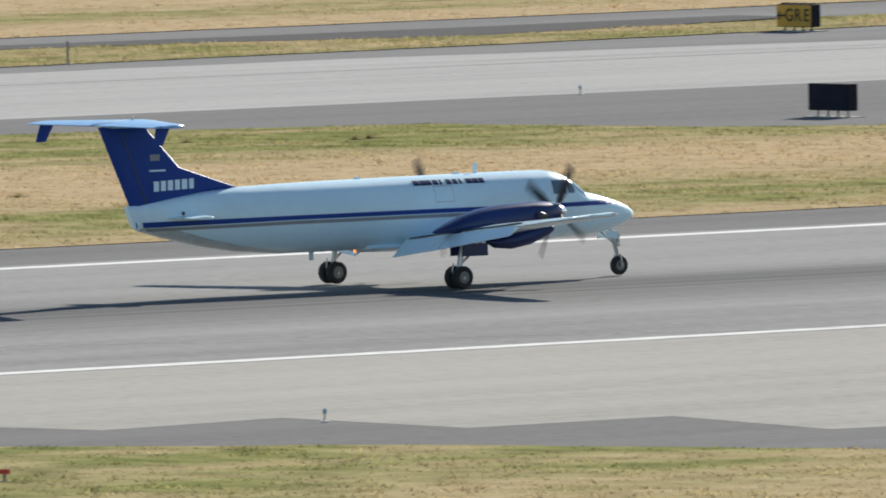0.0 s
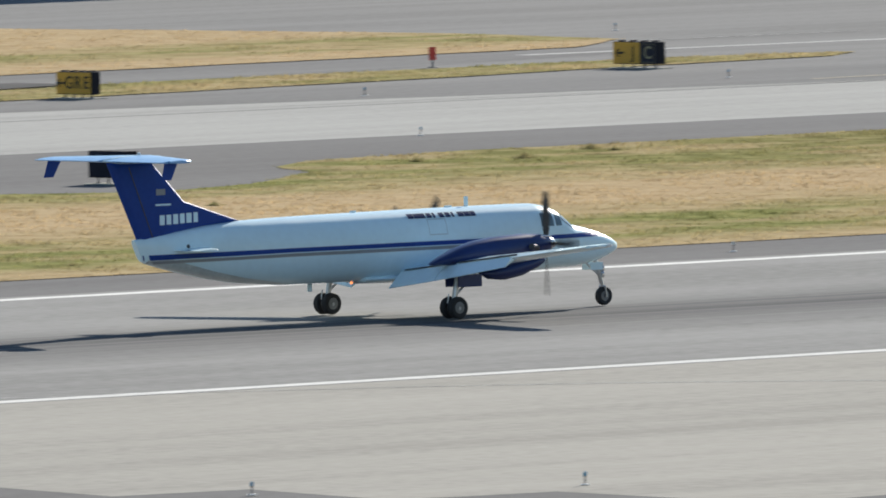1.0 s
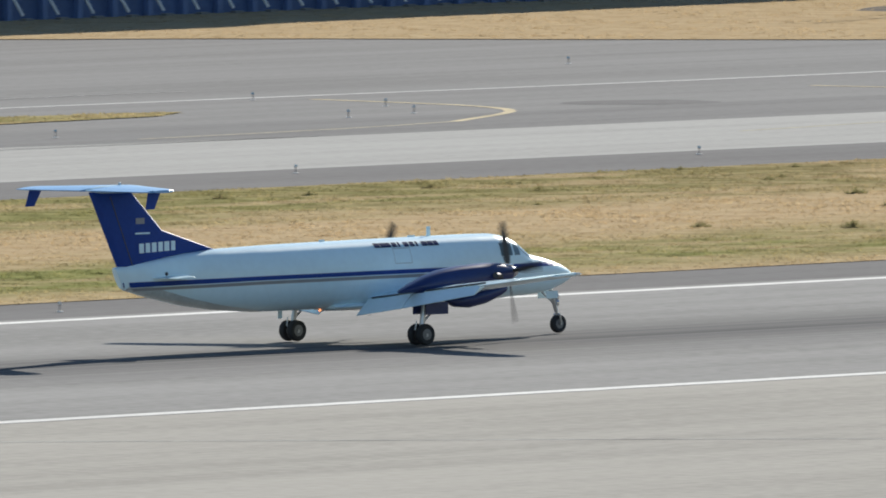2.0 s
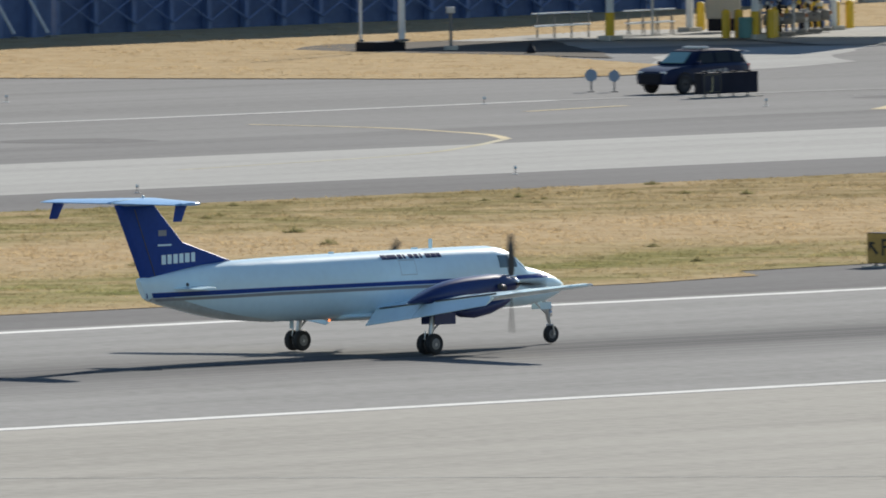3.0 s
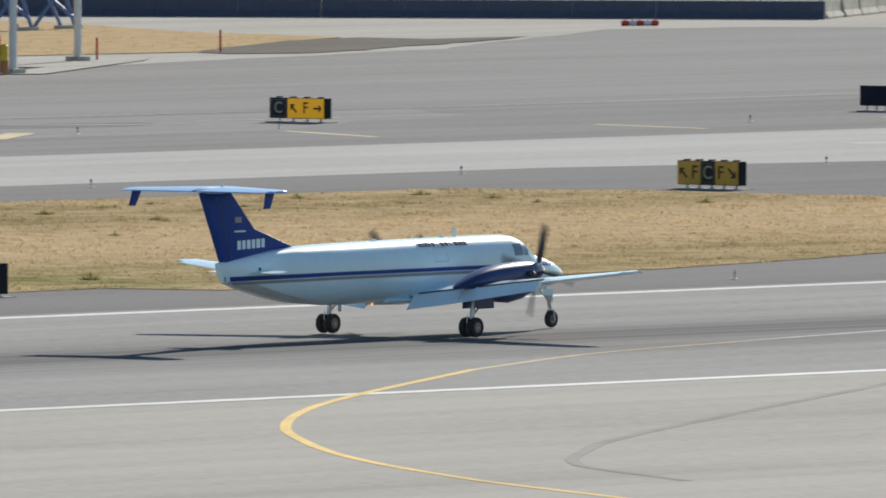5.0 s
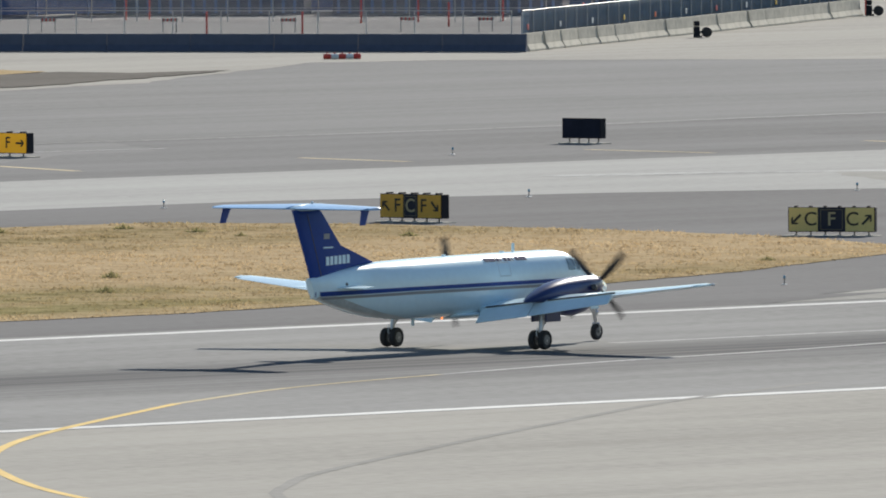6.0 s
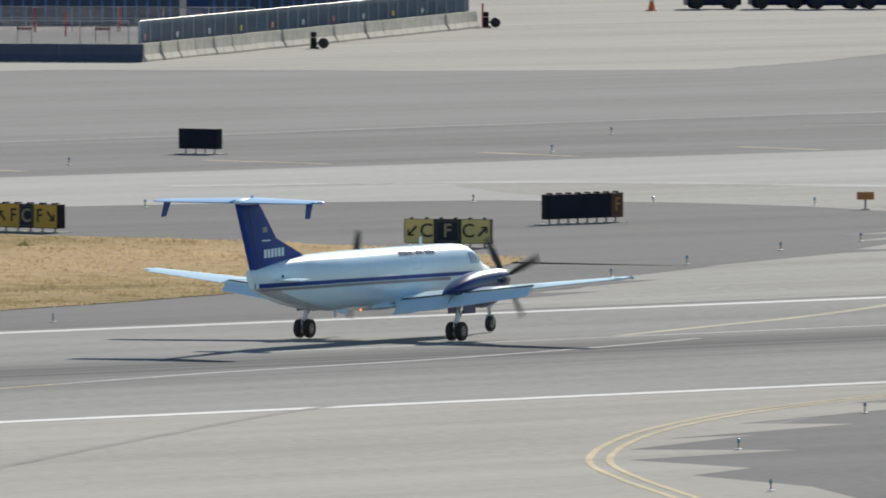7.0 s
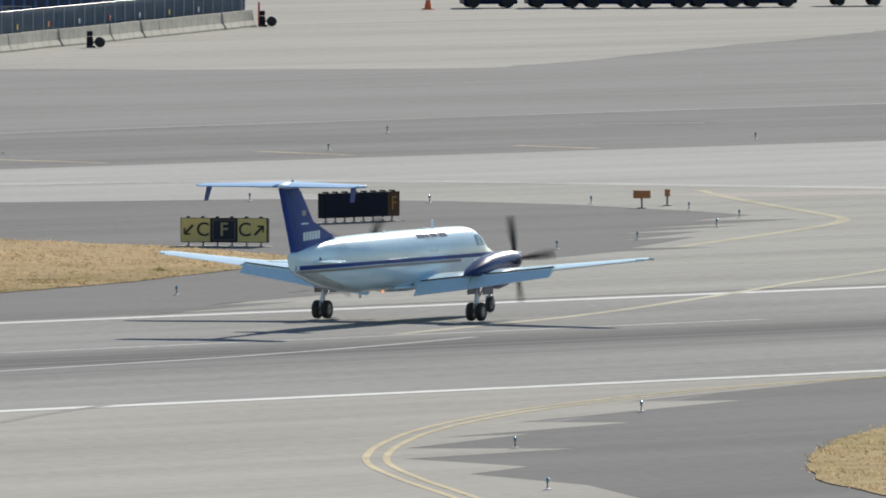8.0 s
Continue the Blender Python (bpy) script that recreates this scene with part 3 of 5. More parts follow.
def incidence(y):
    """Tangent of the wing's nose-up setting, less towards the tip."""
    return math.tan(radians(4.2 - 0.42 * y))


def wing_at(y):
    for p, q in zip(WING, WING[1:]):
        if p[0] <= y <= q[0]:
            u = (y - p[0]) / (q[0] - p[0])
            return [p[k] + (q[k] - p[k]) * u for k in range(5)]
    return list(WING[-1])


def wing_piece(ys, side, c0, c1, droop=0.0, back=0.0, down=0.0):
    bm = bmesh.new()
    rings = []
    for y in ys:
        _, xl, ch, z, th = wing_at(y)
        ring = []
        hx, hz = c0 * ch, 0.0
        for dx, dz in airfoil(ch, th, c0, c1):
            ex, ez = dx - hx, dz - hz
            cs, sn = math.cos(radians(droop)), math.sin(radians(droop))
            px, pz = hx + ex * cs + ez * sn + back, hz - ex * sn + ez * cs - down
            ring.append(bm.verts.new((xl - px, side * y, z + pz + (0.3 * ch - px) * incidence(y))))
        rings.append(ring)
    skin(bm, rings)
    return bm


for side in (-1, 1):
    wing = part("wing", wing_piece([0.55, 1.2, 2.0, 2.6, 3.3, 4.4, 5.4, 6.7, 8.05, 8.2, 8.3], side, 0.0, 0.77), M_PAINT_WHITE, plane, "white low wing with black leading edge boot", 0.6)
    part("flap", wing_piece([0.78, 1.6, 2.56], side, 0.77, 1.0, 33, 0.14, 0.03), M_PAINT_WHITE, wing, "lowered white inner flap", 0.6)
    part("flap", wing_piece([2.60, 3.3, 4.0, 4.9, 5.25], side, 0.77, 1.0, 33, 0.14, 0.03), M_PAINT_WHITE, wing, "lowered white outer flap", 0.6)
    bm = bmesh.new()
    for y0, y1 in ((0.8, 2.3), (2.95, 5.25)):
        ends = []
        for y in (y0, y1):
            _, xl, ch, z, th = wing_at(y)
            ends.append((xl - 0.79 * ch, side * y, z + 0.035 * ch - 0.48 * ch * incidence(y) + 0.015))
        tube(bm, ends[0], ends[1], 0.022, seg=6)
    part("flap_gap", bm, M_GREY_BOOT, wing, "dark gap above the lowered flaps")
    part("aileron", wing_piece([5.3, 6.5, 8.0], side, 0.775, 1.0), M_PAINT_WHITE, wing, "", 0.6)
    bm = bmesh.new()
    rings = []
    for y in (3.4, 4.4, 5.4, 6.7, 8.0):
        _, xl, ch, z, th = wing_at(y)
        pts = [(dx, dz) for dx, dz in airfoil(ch, th, 0, 0.05, 5)]
        rings.append([bm.verts.new((xl - dx + 0.006, side * y, z + dz * 1.03 + (0.3 * ch - dx) * incidence(y))) for dx, dz in pts])
    skin(bm, rings)
    part("leading_edge_boot", bm, M_GREY_BOOT, wing, "black rubber leading edge", 0.6)
    bm = bmesh.new()
    lathe(bm, [(0.005, -0.1), (0.045, -0.05), (0.05, 0.02), (0.005, 0.12)], Matrix.Translation((0.55, side * 8.33, 1.99)) @ Matrix.Rotation(math.pi / 2, 4, "Y"), 10)
    part("tip_light", bm, M_WHITE_GLASS, wing)

    # engine nacelle
    bm = bmesh.new()
    yc = side * 2.6
    secs = [(3.22, 1.84, 0.19, 0.20), (3.1, 1.83, 0.25, 0.26), (2.8, 1.80, 0.31, 0.33), (2.3, 1.745, 0.385, 0.37), (1.7, 1.67, 0.43, 0.38), (1.2, 1.62, 0.45, 0.38), (0.6, 1.62, 0.36, 0.36), (0.1, 1.60, 0.24, 0.33),
            (-0.35, 1.53, 0.13, 0.24), (-0.7, 1.46, 0.05, 0.12), (-0.8, 1.44, 0.01, 0.03)]
    skin(bm, [[bm.verts.new((x, yc + w * math.copysign(abs(math.cos(a)) ** 0.85, math.cos(a)), z + h * math.copysign(abs(math.sin(a)) ** 0.85, math.sin(a))))
               for a in [2 * math.pi * k / 28 for k in range(28)]] for x, z, h, w in secs])
    nac = part("nacelle", bm, M_NACELLE, plane, "royal blue engine nacelle", 0.6)
    bm = bmesh.new()
    secs = [(3.0, 1.42, 0.10, 0.16), (2.8, 1.38, 0.17, 0.22), (2.3, 1.27, 0.24, 0.25), (1.7, 1.16, 0.22, 0.26), (1.2, 1.12, 0.14, 0.22), (0.95, 1.15, 0.04, 0.1)]
    skin(bm, [[bm.verts.new((x, yc + w * math.cos(a), z + h * math.sin(a))) for a in [2 * math.pi * k / 18 for k in range(18)]] for x, z, h, w in secs])
    part("intake_scoop", bm, M_NACELLE, nac, "", 0.6)
    bm = bmesh.new()
    tube(bm, (2.62, yc + 0.3, 1.75), (2.3, yc + 0.46, 1.80), 0.085, 0.08)
    part("exhaust_stub", bm, M_GREY_BOOT, nac, "heat-stained exhaust stub")
    bm = bmesh.new()
    tube(bm, (2.62, yc - 0.3, 1.75), (2.3, yc - 0.46, 1.80), 0.085, 0.08)
    part("exhaust_stub", bm, M_GREY_BOOT, nac, "heat-stained exhaust stub")
    bm = bmesh.new()
    box(bm, (2.95, yc, 2.04), (0.5, 0.4, 0.06), 0.025)
    part("cowl_top", bm, M_CHROME, nac, "bright cowl lip")
    for dy in (-0.26, 0.26):
        bm = bmesh.new()
        box(bm, (0.36, yc + dy, 0.98), (0.8, 0.025, 0.32), 0.01)
        part("gear_door", bm, M_NACELLE, nac, "royal blue open wheel door")
    # propeller, turning
    prop = part("propeller", lathe(bmesh.new(), [(0.19, -0.13), (0.195, 0.0), (0.15, 0.16), (0.09, 0.27), (0.015, 0.34)], Matrix.Rotation(math.pi / 2, 4, "Y"), 18), M_CHROME, plane, "polished spinner with four dark blades", 0.6)
    prop.location = (3.18, yc, 1.84)
    for k in range(4):
        bm = bmesh.new()
        rings = []
        turn = Matrix.Rotation(k * math.pi / 2, 4, "X")
        for r, ch, tw, th in ((0.15, 0.10, 55, 0.07), (0.35, 0.17, 45, 0.045), (0.7, 0.215, 32, 0.03), (1.05, 0.20, 24, 0.02), (1.3, 0.15, 20, 0.014), (1.38, 0.07, 19, 0.008)):
            ring = []
            for j in range(10):
                a = 2 * math.pi * j / 10
                v = Matrix.Rotation(radians(tw), 4, "Z") @ Vector((th / 2 * math.sin(a), ch / 2 * math.cos(a), 0))
                ring.append(bm.verts.new(turn @ (v + Vector((0, 0, r)))))
            rings.append(ring)
        skin(bm, rings)
        part("blade", bm, M_BLADE, prop, "dark propeller blade", 0.6)


def wheel(name, parent, at, radius, width, label, rim=None):
    """A tyre with its rim; it turns about y."""
    to_y = Matrix.Rotation(math.pi / 2, 4, "X")
    w2 = width / 2
    bm = bmesh.new()
    lathe(bm, [(radius * 0.55, -w2 * 0.8), (radius * 0.8, -w2), (radius * 0.94, -w2 * 0.85), (radius, -w2 * 0.4), (radius, w2 * 0.4), (radius * 0.94, w2 * 0.85), (radius * 0.8, w2), (radius * 0.55, w2 * 0.8)], to_y, 28)
    ob = part(name, bm, M_RUBBER, parent, label, 0.6)
    ob.location = at
    bm = bmesh.new()
    lathe(bm, [(radius * 0.54, -w2 * 0.84), (radius * 0.46, -w2 * 0.9), (radius * 0.40, -w2 * 0.6), (radius * 0.16, -w2 * 0.7), (radius * 0.14, -w2 * 1.05), (radius * 0.14, w2 * 1.05), (radius * 0.16, w2 * 0.7),
               (radius * 0.40, w2 * 0.6), (radius * 0.46, w2 * 0.9), (radius * 0.54, w2 * 0.84)], to_y, 20)
    part("rim", bm, rim or M_WHEEL_RIM, ob, "dull metal rim", 0.6)
    return ob


WHEELS = []
for side in (-1, 1):
    yc = side * 2.615
    bm = bmesh.new()
    tube(bm, (0.18, yc, 1.35), (0.03, yc, 0.52), 0.075)
    tube(bm, (0.03, yc, 0.54), (0.0, yc, 0.27), 0.05)
    tube(bm, (0.0, yc - 0.26, 0.275), (0.0, yc + 0.26, 0.275), 0.045)
    tube(bm, (0.75, yc, 1.15), (0.08, yc, 0.62), 0.03)
    tube(bm, (-0.16, yc, 0.66), (-0.2, yc, 0.42), 0.018)
    tube(bm, (-0.2, yc, 0.42), (-0.02, yc, 0.34), 0.018)
    part("main_gear_strut", bm, M_STEEL, plane, "bare steel oleo strut")
    for dy in (-0.165, 0.165):
        WHEELS.append(wheel("main_wheel", plane, (0, yc + dy, 0.29), 0.29, 0.20, "black tyre on a pale rim"))
bm = bmesh.new()
tube(bm, (6.98, 0, 1.25), (7.2, 0, 0.58), 0.06)
tube(bm, (7.2, 0, 0.6), (7.24, 0, 0.44), 0.042)
tube(bm, (7.23, -0.12, 0.5), (7.23, 0.12, 0.5), 0.035)
for dy in (-0.12, 0.12):
    tube(bm, (7.23, dy, 0.5), (7.26, dy, 0.25), 0.025)
tube(bm, (7.26, -0.14, 0.25), (7.26, 0.14, 0.25), 0.03)
tube(bm, (6.6, 0, 1.2), (7.12, 0, 0.8), 0.03)
part("nose_gear_strut", bm, M_STEEL, plane, "bare steel nose gear strut")
for z in (0.98, 0.82):
    bm = bmesh.new()
    lathe(bm, [(0.09, -0.04), (0.1, 0.03), (0.02, 0.05)], Matrix.Translation((7.2, 0, z)) @ Matrix.Rotation(math.pi / 2, 4, "Y"), 14)
    part("taxi_light", bm, M_CHROME, plane, "bright taxi light on the nose gear")
for side in (-1, 1):
    bm = bmesh.new()
    box(bm, (6.9, side * 0.17, 1.05), (0.42, 0.02, 0.2), 0.008)
    part("nose_gear_door", bm, M_PAINT_WHITE, plane, "open white nose wheel door")
WHEELS.append(wheel("nose_wheel", plane, (7.26, 0, 0.25), 0.25, 0.17, "black nose tyre on a pale rim"))


def fin_shape(outline, thick, taper):
    """A fin in the plane y = 0 from its outline (x, z), thinner towards its edges."""
    bm = bmesh.new()
    cx = sum(q[0] for q in outline) / len(outline)
    cz = sum(q[1] for q in outline) / len(outline)
    mid = [[bm.verts.new((cx + (x - cx) * k, y, cz + (z - cz) * k)) for x, z in outline] for k, y in ((taper, -thick), (1.0, -0.015), (1.0, 0.015), (taper, thick))]
    skin(bm, mid)
    return bm


fin = part("fin", fin_shape([(-8.35, 2.16), (-9.38, 4.36), (-7.95, 4.36), (-6.86, 3.28), (-5.0, 2.70), (-6.9, 2.45)], 0.10, 0.86), M_PAINT_BLUE, plane, "royal blue swept fin with a dorsal fillet", 0.5)
bm = bmesh.new()
for s in (-1, 1):
    box(bm, (-8.35, s * 0.103, 3.3), (0.03, 0.012, 2.0), 0, Matrix.Translation((-8.35, 0, 3.3)) @ Matrix.Rotation(radians(-22), 4, "Y") @ Matrix.Translation((8.35, 0, -3.3)))
part("rudder_gap", bm, M_GREY_BOOT, fin, "dark rudder hinge gap")
for s in (-1, 1):
    for k, wd in enumerate((0.16, 0.15, 0.16, 0.15, 0.17, 0.14)):
        bm = bmesh.new()
        box(bm, (-7.66 + 0.222 * k, s * 0.112, 2.82 + 0.008 * k), (wd, 0.012, 0.255), 0, None)
        part("registration_bar", bm, M_PAINT_WHITE, fin)
    bm = bmesh.new()
    box(bm, (-7.69, s * 0.106, 3.55), (0.3, 0.012, 0.16), 0.0)
    part("flag_panel", bm, M_PAINT_GREY, fin, "small faded flag panel")
    bm = bmesh.new()
    box(bm, (-7.62, s * 0.11, 3.22), (0.5, 0.04, 0.05), 0.012)
    part("vent_fairing", bm, M_PAINT_WHITE, fin, "small white fairing")
    # stabilizer with taillets
    bm = bmesh.new()
    rings = []
    for y, xl, ch in ((0.0, -7.6, 1.95), (0.3, -7.7, 1.85), (2.45, -8.55, 1.12), (2.66, -8.68, 0.98), (2.76, -8.9, 0.68)):
        rings.append([bm.verts.new((xl - dx, s * y, 4.42 + dz)) for dx, dz in airfoil(ch, 0.11, 0, 0.76)])
    skin(bm, rings)
    tail = part("stabilizer", bm, M_ELEVATOR, plane, "pale blue horizontal stabilizer on top of the fin", 0.6)
    bm = bmesh.new()
    rings = []
    for y, xl, ch in ((0.16, -7.68, 1.88), (2.45, -8.55, 1.12), (2.64, -8.67, 0.99)):
        rings.append([bm.verts.new((xl - dx, s * y, 4.415 + dz * 1.15)) for dx, dz in airfoil(ch, 0.11, 0.77, 1.0)])
    skin(bm, rings)
    part("elevator", bm, M_ELEVATOR, tail, "pale blue elevator", 0.6)
    bm = bmesh.new()
    rings = [[bm.verts.new((x0 - dx, s * 2.42 + 0.6 * dz + s * 0.03 * k, z)) for dx, dz in airfoil(ch, 0.08)] for k, (x0, ch, z) in enumerate(((-8.95, 0.44, 4.40), (-9.2, 0.32, 3.95)))]
    skin(bm, rings)
    part("taillet", bm, M_PAINT_BLUE, tail, "royal blue taillet", 0.6)
    bm = bmesh.new()
    rings = [[bm.verts.new((xl - dx, s * y, 2.02 + dz)) for dx, dz in airfoil(ch, 0.09)] for y, xl, ch in ((0.25, -6.2, 1.25), (0.9, -6.45, 0.95), (1.25, -6.75, 0.62))]
    skin(bm, rings)
    part("stabilon", bm, M_PAINT_WHITE, plane, "small white side fin", 0.6)
bm = bmesh.new()
lathe(bm, [(0.01, -1.05), (0.12, -0.85), (0.19, -0.2), (0.17, 0.5), (0.05, 1.0), (0.01, 1.05)], Matrix.Translation((-8.45, 0, 4.42)) @ Matrix.Rotation(-math.pi / 2, 4, "Y") @ Matrix.Diagonal((0.6, 0.8, 1, 1)), 18)
part("tail_bullet", bm, M_PAINT_WHITE, plane, "white fairing where fin and stabilizer meet", 0.6)
bm = bmesh.new()
bmesh.ops.create_uvsphere(bm, u_segments=10, v_segments=8, radius=0.045, matrix=Matrix.Translation((-8.3, 0, 4.56)))
part("beacon", bm, M_WHITE_GLASS, plane, "small clear beacon")
m_glow, n_, l_, b_ = nodes_of("glowing_red_beacon")
b_.inputs["Base Color"].default_value = (0.6, 0.05, 0.02, 1)
b_.inputs["Emission Color"].default_value, b_.inputs["Emission Strength"].default_value = (1.0, 0.3, 0.1, 1), 1.2
bm = bmesh.new()
bmesh.ops.create_uvsphere(bm, u_segments=10, v_segments=8, radius=0.035, matrix=Matrix.Translation((-1.3, 0, 0.93)))
part("belly_beacon", bm, m_glow, plane, "glowing red belly beacon")


def plane_at(t):
    """Where the aeroplane rolls: it slows down and turns off the centre line towards the far exit."""
    u = (t - 4) / 4
    cx = (-0.384, 0.989, -7.134, 78.248, 415.551)
    cy = (-0.301, -0.951, 2.58, 7.501, 2.676, 402.632)
    x, y = np.polyval(cx, u), np.polyval(cy, u)
    yaw = math.degrees(math.atan2(np.polyval(np.polyder(cy), u), np.polyval(np.polyder(cx), u)))
    return pose(float(x), float(y), 0.03, 0, 0, yaw)


# ---------------------------------------------------------------- grass
def inside(px, py, pts):
    hit = np.zeros(len(px), bool)
    for (x0, y0), (x1, y1) in zip(pts, pts[1:] + pts[:1]):
        if y0 != y1:
            cross = ((y0 > py) != (y1 > py)) & (px < (x1 - x0) * (py - y0) / (y1 - y0) + x0)
            hit ^= cross
    return hit


def tufts(name, pts, count, region, material, label, tall=0.16, seed=1):
    """Blades of grass scattered over the outline within the region (x0, x1, y0, y1)."""
    rng = np.random.default_rng(seed)
    x0, x1, y0, y1 = region
    px, py = rng.uniform(x0, x1, count), rng.uniform(y0, y1, count)
    keep = inside(px, py, pts)
    px, py = px[keep], py[keep]
    n = len(px)
    lump = np.sin(px * 1.9 + 3 * np.sin(py * 0.37)) * np.sin(py * 0.8 + 2 * np.sin(px * 0.83)) + 0.7 * np.sin(px * 0.61 + 1.7 * np.sin(py * 0.21) + 2)
    clump = 0.55 + 0.9 * np.clip(lump * 0.6 + 0.35, 0, 1.2)
    B = 5
    verts = np.zeros((n * B * 3, 3), np.float32)
    for b in range(B):
        ang = rng.uniform(0, 2 * np.pi, n)
        h = tall * clump * rng.uniform(0.45, 1.35, n)
        w = rng.uniform(0.015, 0.045, n)
        bx, by = px + rng.normal(0, 0.14, n), py + rng.normal(0, 0.14, n)
        i = (np.arange(n) * B + b) * 3
        verts[i] = np.stack([bx - w * np.cos(ang), by - w * np.sin(ang), np.zeros(n)], 1)
        verts[i + 1] = np.stack([bx + w * np.cos(ang), by + w * np.sin(ang), np.zeros(n)], 1)
        verts[i + 2] = np.stack([bx + rng.normal(0, 0.07, n), by + rng.normal(0, 0.07, n), h], 1)
    verts[:, 2] += 0.025
    me = bpy.data.meshes.new(name)
    me.from_pydata(verts.tolist(), [], np.arange(n * B * 3).reshape(-1, 3).tolist())
    me.materials.append(material)
    return tagged(new(name, me), label, "grass", kind="stuff")


GRASS_MAIN = [(150, 431.4), (436, 431.4), (441.5, 432.4), (444.2, 435.6), (456.5, 436.4), (457.5, 432.6), (469, 432.6), (482, 435.2), (492, 437.8), (508.4, 443.7), (517, 447.6), (526, 452), (531, 455.8), (533, 459.5), (536.5, 466),
              (538.5, 478), (538.3, 488), (535, 494.5), (524, 496), (470, 496.2), (436, 495.6), (428, 494), (424, 491), (421, 486), (414, 480.5), (408, 478), (404.5, 482), (402, 492.5), (390, 498), (150, 498)]
GRASS_NEAR = [(150, 358), (262, 357), (273.9, 350.5), (280, 342.6), (284.3, 333.0), (287, 323.5), (291, 305), (296, 270), (150, 270)]
GRASS_EXIT = [(452, 357), (440, 354.6), (433.9, 351.4), (426.4, 347.0), (414.8, 338.7), (407.2, 332.0), (401.2, 324.9), (398, 312), (405, 280), (520, 280), (520, 357)]
GRASS_STRIP = [(150, 548.4), (429, 548.2), (463, 550.6), (486, 553.5), (496.5, 555.5), (508, 557), (512, 560), (505, 562), (480, 561.5), (468, 559.5), (462, 558.4), (456, 557.4), (449, 561), (441, 562.6), (150, 562.6)]
GRASS_UPPER = [(150, 572.5), (449, 572.8), (480, 573.2), (512, 575.5), (519.6, 581.5), (521, 588), (522.4, 595), (520.9, 620), (500, 660), (150, 660)]
GRASS_FAR = [(560, 690), (570, 660), (581.7, 633.0), (587.2, 611.9), (591.5, 598), (595.0, 593.2), (600, 593.8), (606, 597.5), (611, 604), (615.5, 612.5), (619.0, 619), (621, 631), (628, 641), (660, 641), (690, 700), (640, 720)]
GRASS_FUEL = [(652, 652), (660, 639), (668, 637.8), (672.5, 637.0), (681.8, 643.0), (690, 648), (697, 651), (700, 664), (712, 686), (680, 690), (640, 680)]
for pts, mt, nm in ((GRASS_MAIN, M_GRASS, "main"), (GRASS_NEAR, M_STRAW, "near"), (GRASS_EXIT, M_EXIT_GRASS, "exit"), (GRASS_STRIP, M_STRAW, "strip"), (GRASS_UPPER, M_UPPER, "upper"),
                    (GRASS_FAR, M_STRAW, "far"), (GRASS_FUEL, M_STRAW, "fuel")):
    sheet("grass_verge_" + nm, ragged(pts), 0.034 if nm == "fuel" else 0.03, mt, "sun-dried straw-coloured grass verge with green patches", "grass")
tufts("grass_blades", GRASS_MAIN, 60000, (335, 540, 430, 499), M_TUFT, "dry straw and green grass beside the runway", 0.06, 1)
tufts("grass_blades", GRASS_NEAR, 9000, (255, 300, 305, 358), M_STRAW_TUFT, "dry grass beside the near shoulder", 0.06, 2)
tufts("grass_blades", GRASS_EXIT, 9000, (396, 450, 315, 357), M_EXIT_TUFT, "dry grass beside the taxiway exit", 0.07, 3)
tufts("grass_blades", GRASS_STRIP, 9000, (420, 513, 547, 564), M_STRAW_TUFT, "narrow strip of dry grass", 0.07, 4)
tufts("grass_blades", GRASS_UPPER, 14000, (440, 523, 572, 640), M_UPPER_TUFT, "dry straw grass beside the service road", 0.05, 5)
tufts("grass_blades", GRASS_FAR, 14000, (575, 662, 592, 664), M_STRAW_TUFT, "dry straw grass before the blue wall", 0.045, 6)
tufts("grass_blades", GRASS_FUEL, 6000, (650, 712, 635, 690), M_STRAW_TUFT, "dry straw grass behind the fuel point", 0.045, 7)


def weed(m, seed):
    rng = random.Random(seed)
    bm = bmesh.new()
    for _ in range(160):
        a, r = rng.uniform(0, 6.283), rng.uniform(0, 0.45)
        h = rng.uniform(0.12, 0.36) * (1.25 - 2 * r)
        x, y, w = r * math.cos(a), r * math.sin(a), rng.uniform(0.02, 0.05)
        b = rng.uniform(0, 6.283)
        dx, dy = w * math.cos(b), w * math.sin(b)
        bm.faces.new([bm.verts.new(v) for v in ((x - dx, y - dy, 0.02), (x + dx, y + dy, 0.02), (x * 1.5 + rng.uniform(-0.06, 0.06), y * 1.5, h))])
    ob = part("weed_clump", bm, M_WEED)
    tagged(ob, "dark green weed clump in dry grass", "weed", "weeds in the verge")
    ob.matrix_world = m
    return ob


M_WEED, n_, l_, b_ = nodes_of("weed_leaves")
shade = ramp_of(n_, l_, n_.new("ShaderNodeNewGeometry").outputs["Random Per Island"], [(0.0, (0.18, 0.18, 0.08)), (0.6, (0.26, 0.235, 0.115)), (1.0, (0.36, 0.29, 0.16))])
l_.new(shade, b_.inputs["Base Color"])
b_.inputs["Roughness"].default_value = 1.0
thin = n_.new("ShaderNodeBsdfTranslucent")
l_.new(shade, thin.inputs["Color"])
leafy = n_.new("ShaderNodeMixShader")
l_.new(b_.outputs[0], leafy.inputs[1])
l_.new(thin.outputs[0], leafy.inputs[2])
l_.new(leafy.outputs[0], n_["Material Output"].inputs["Surface"])
weeds = [weed(pose(342, 470, 0.02), 1), weed(pose(349, 488, 0.02), 2), weed(pose(363, 446, 0.02), 3)]
rng = random.Random(11)
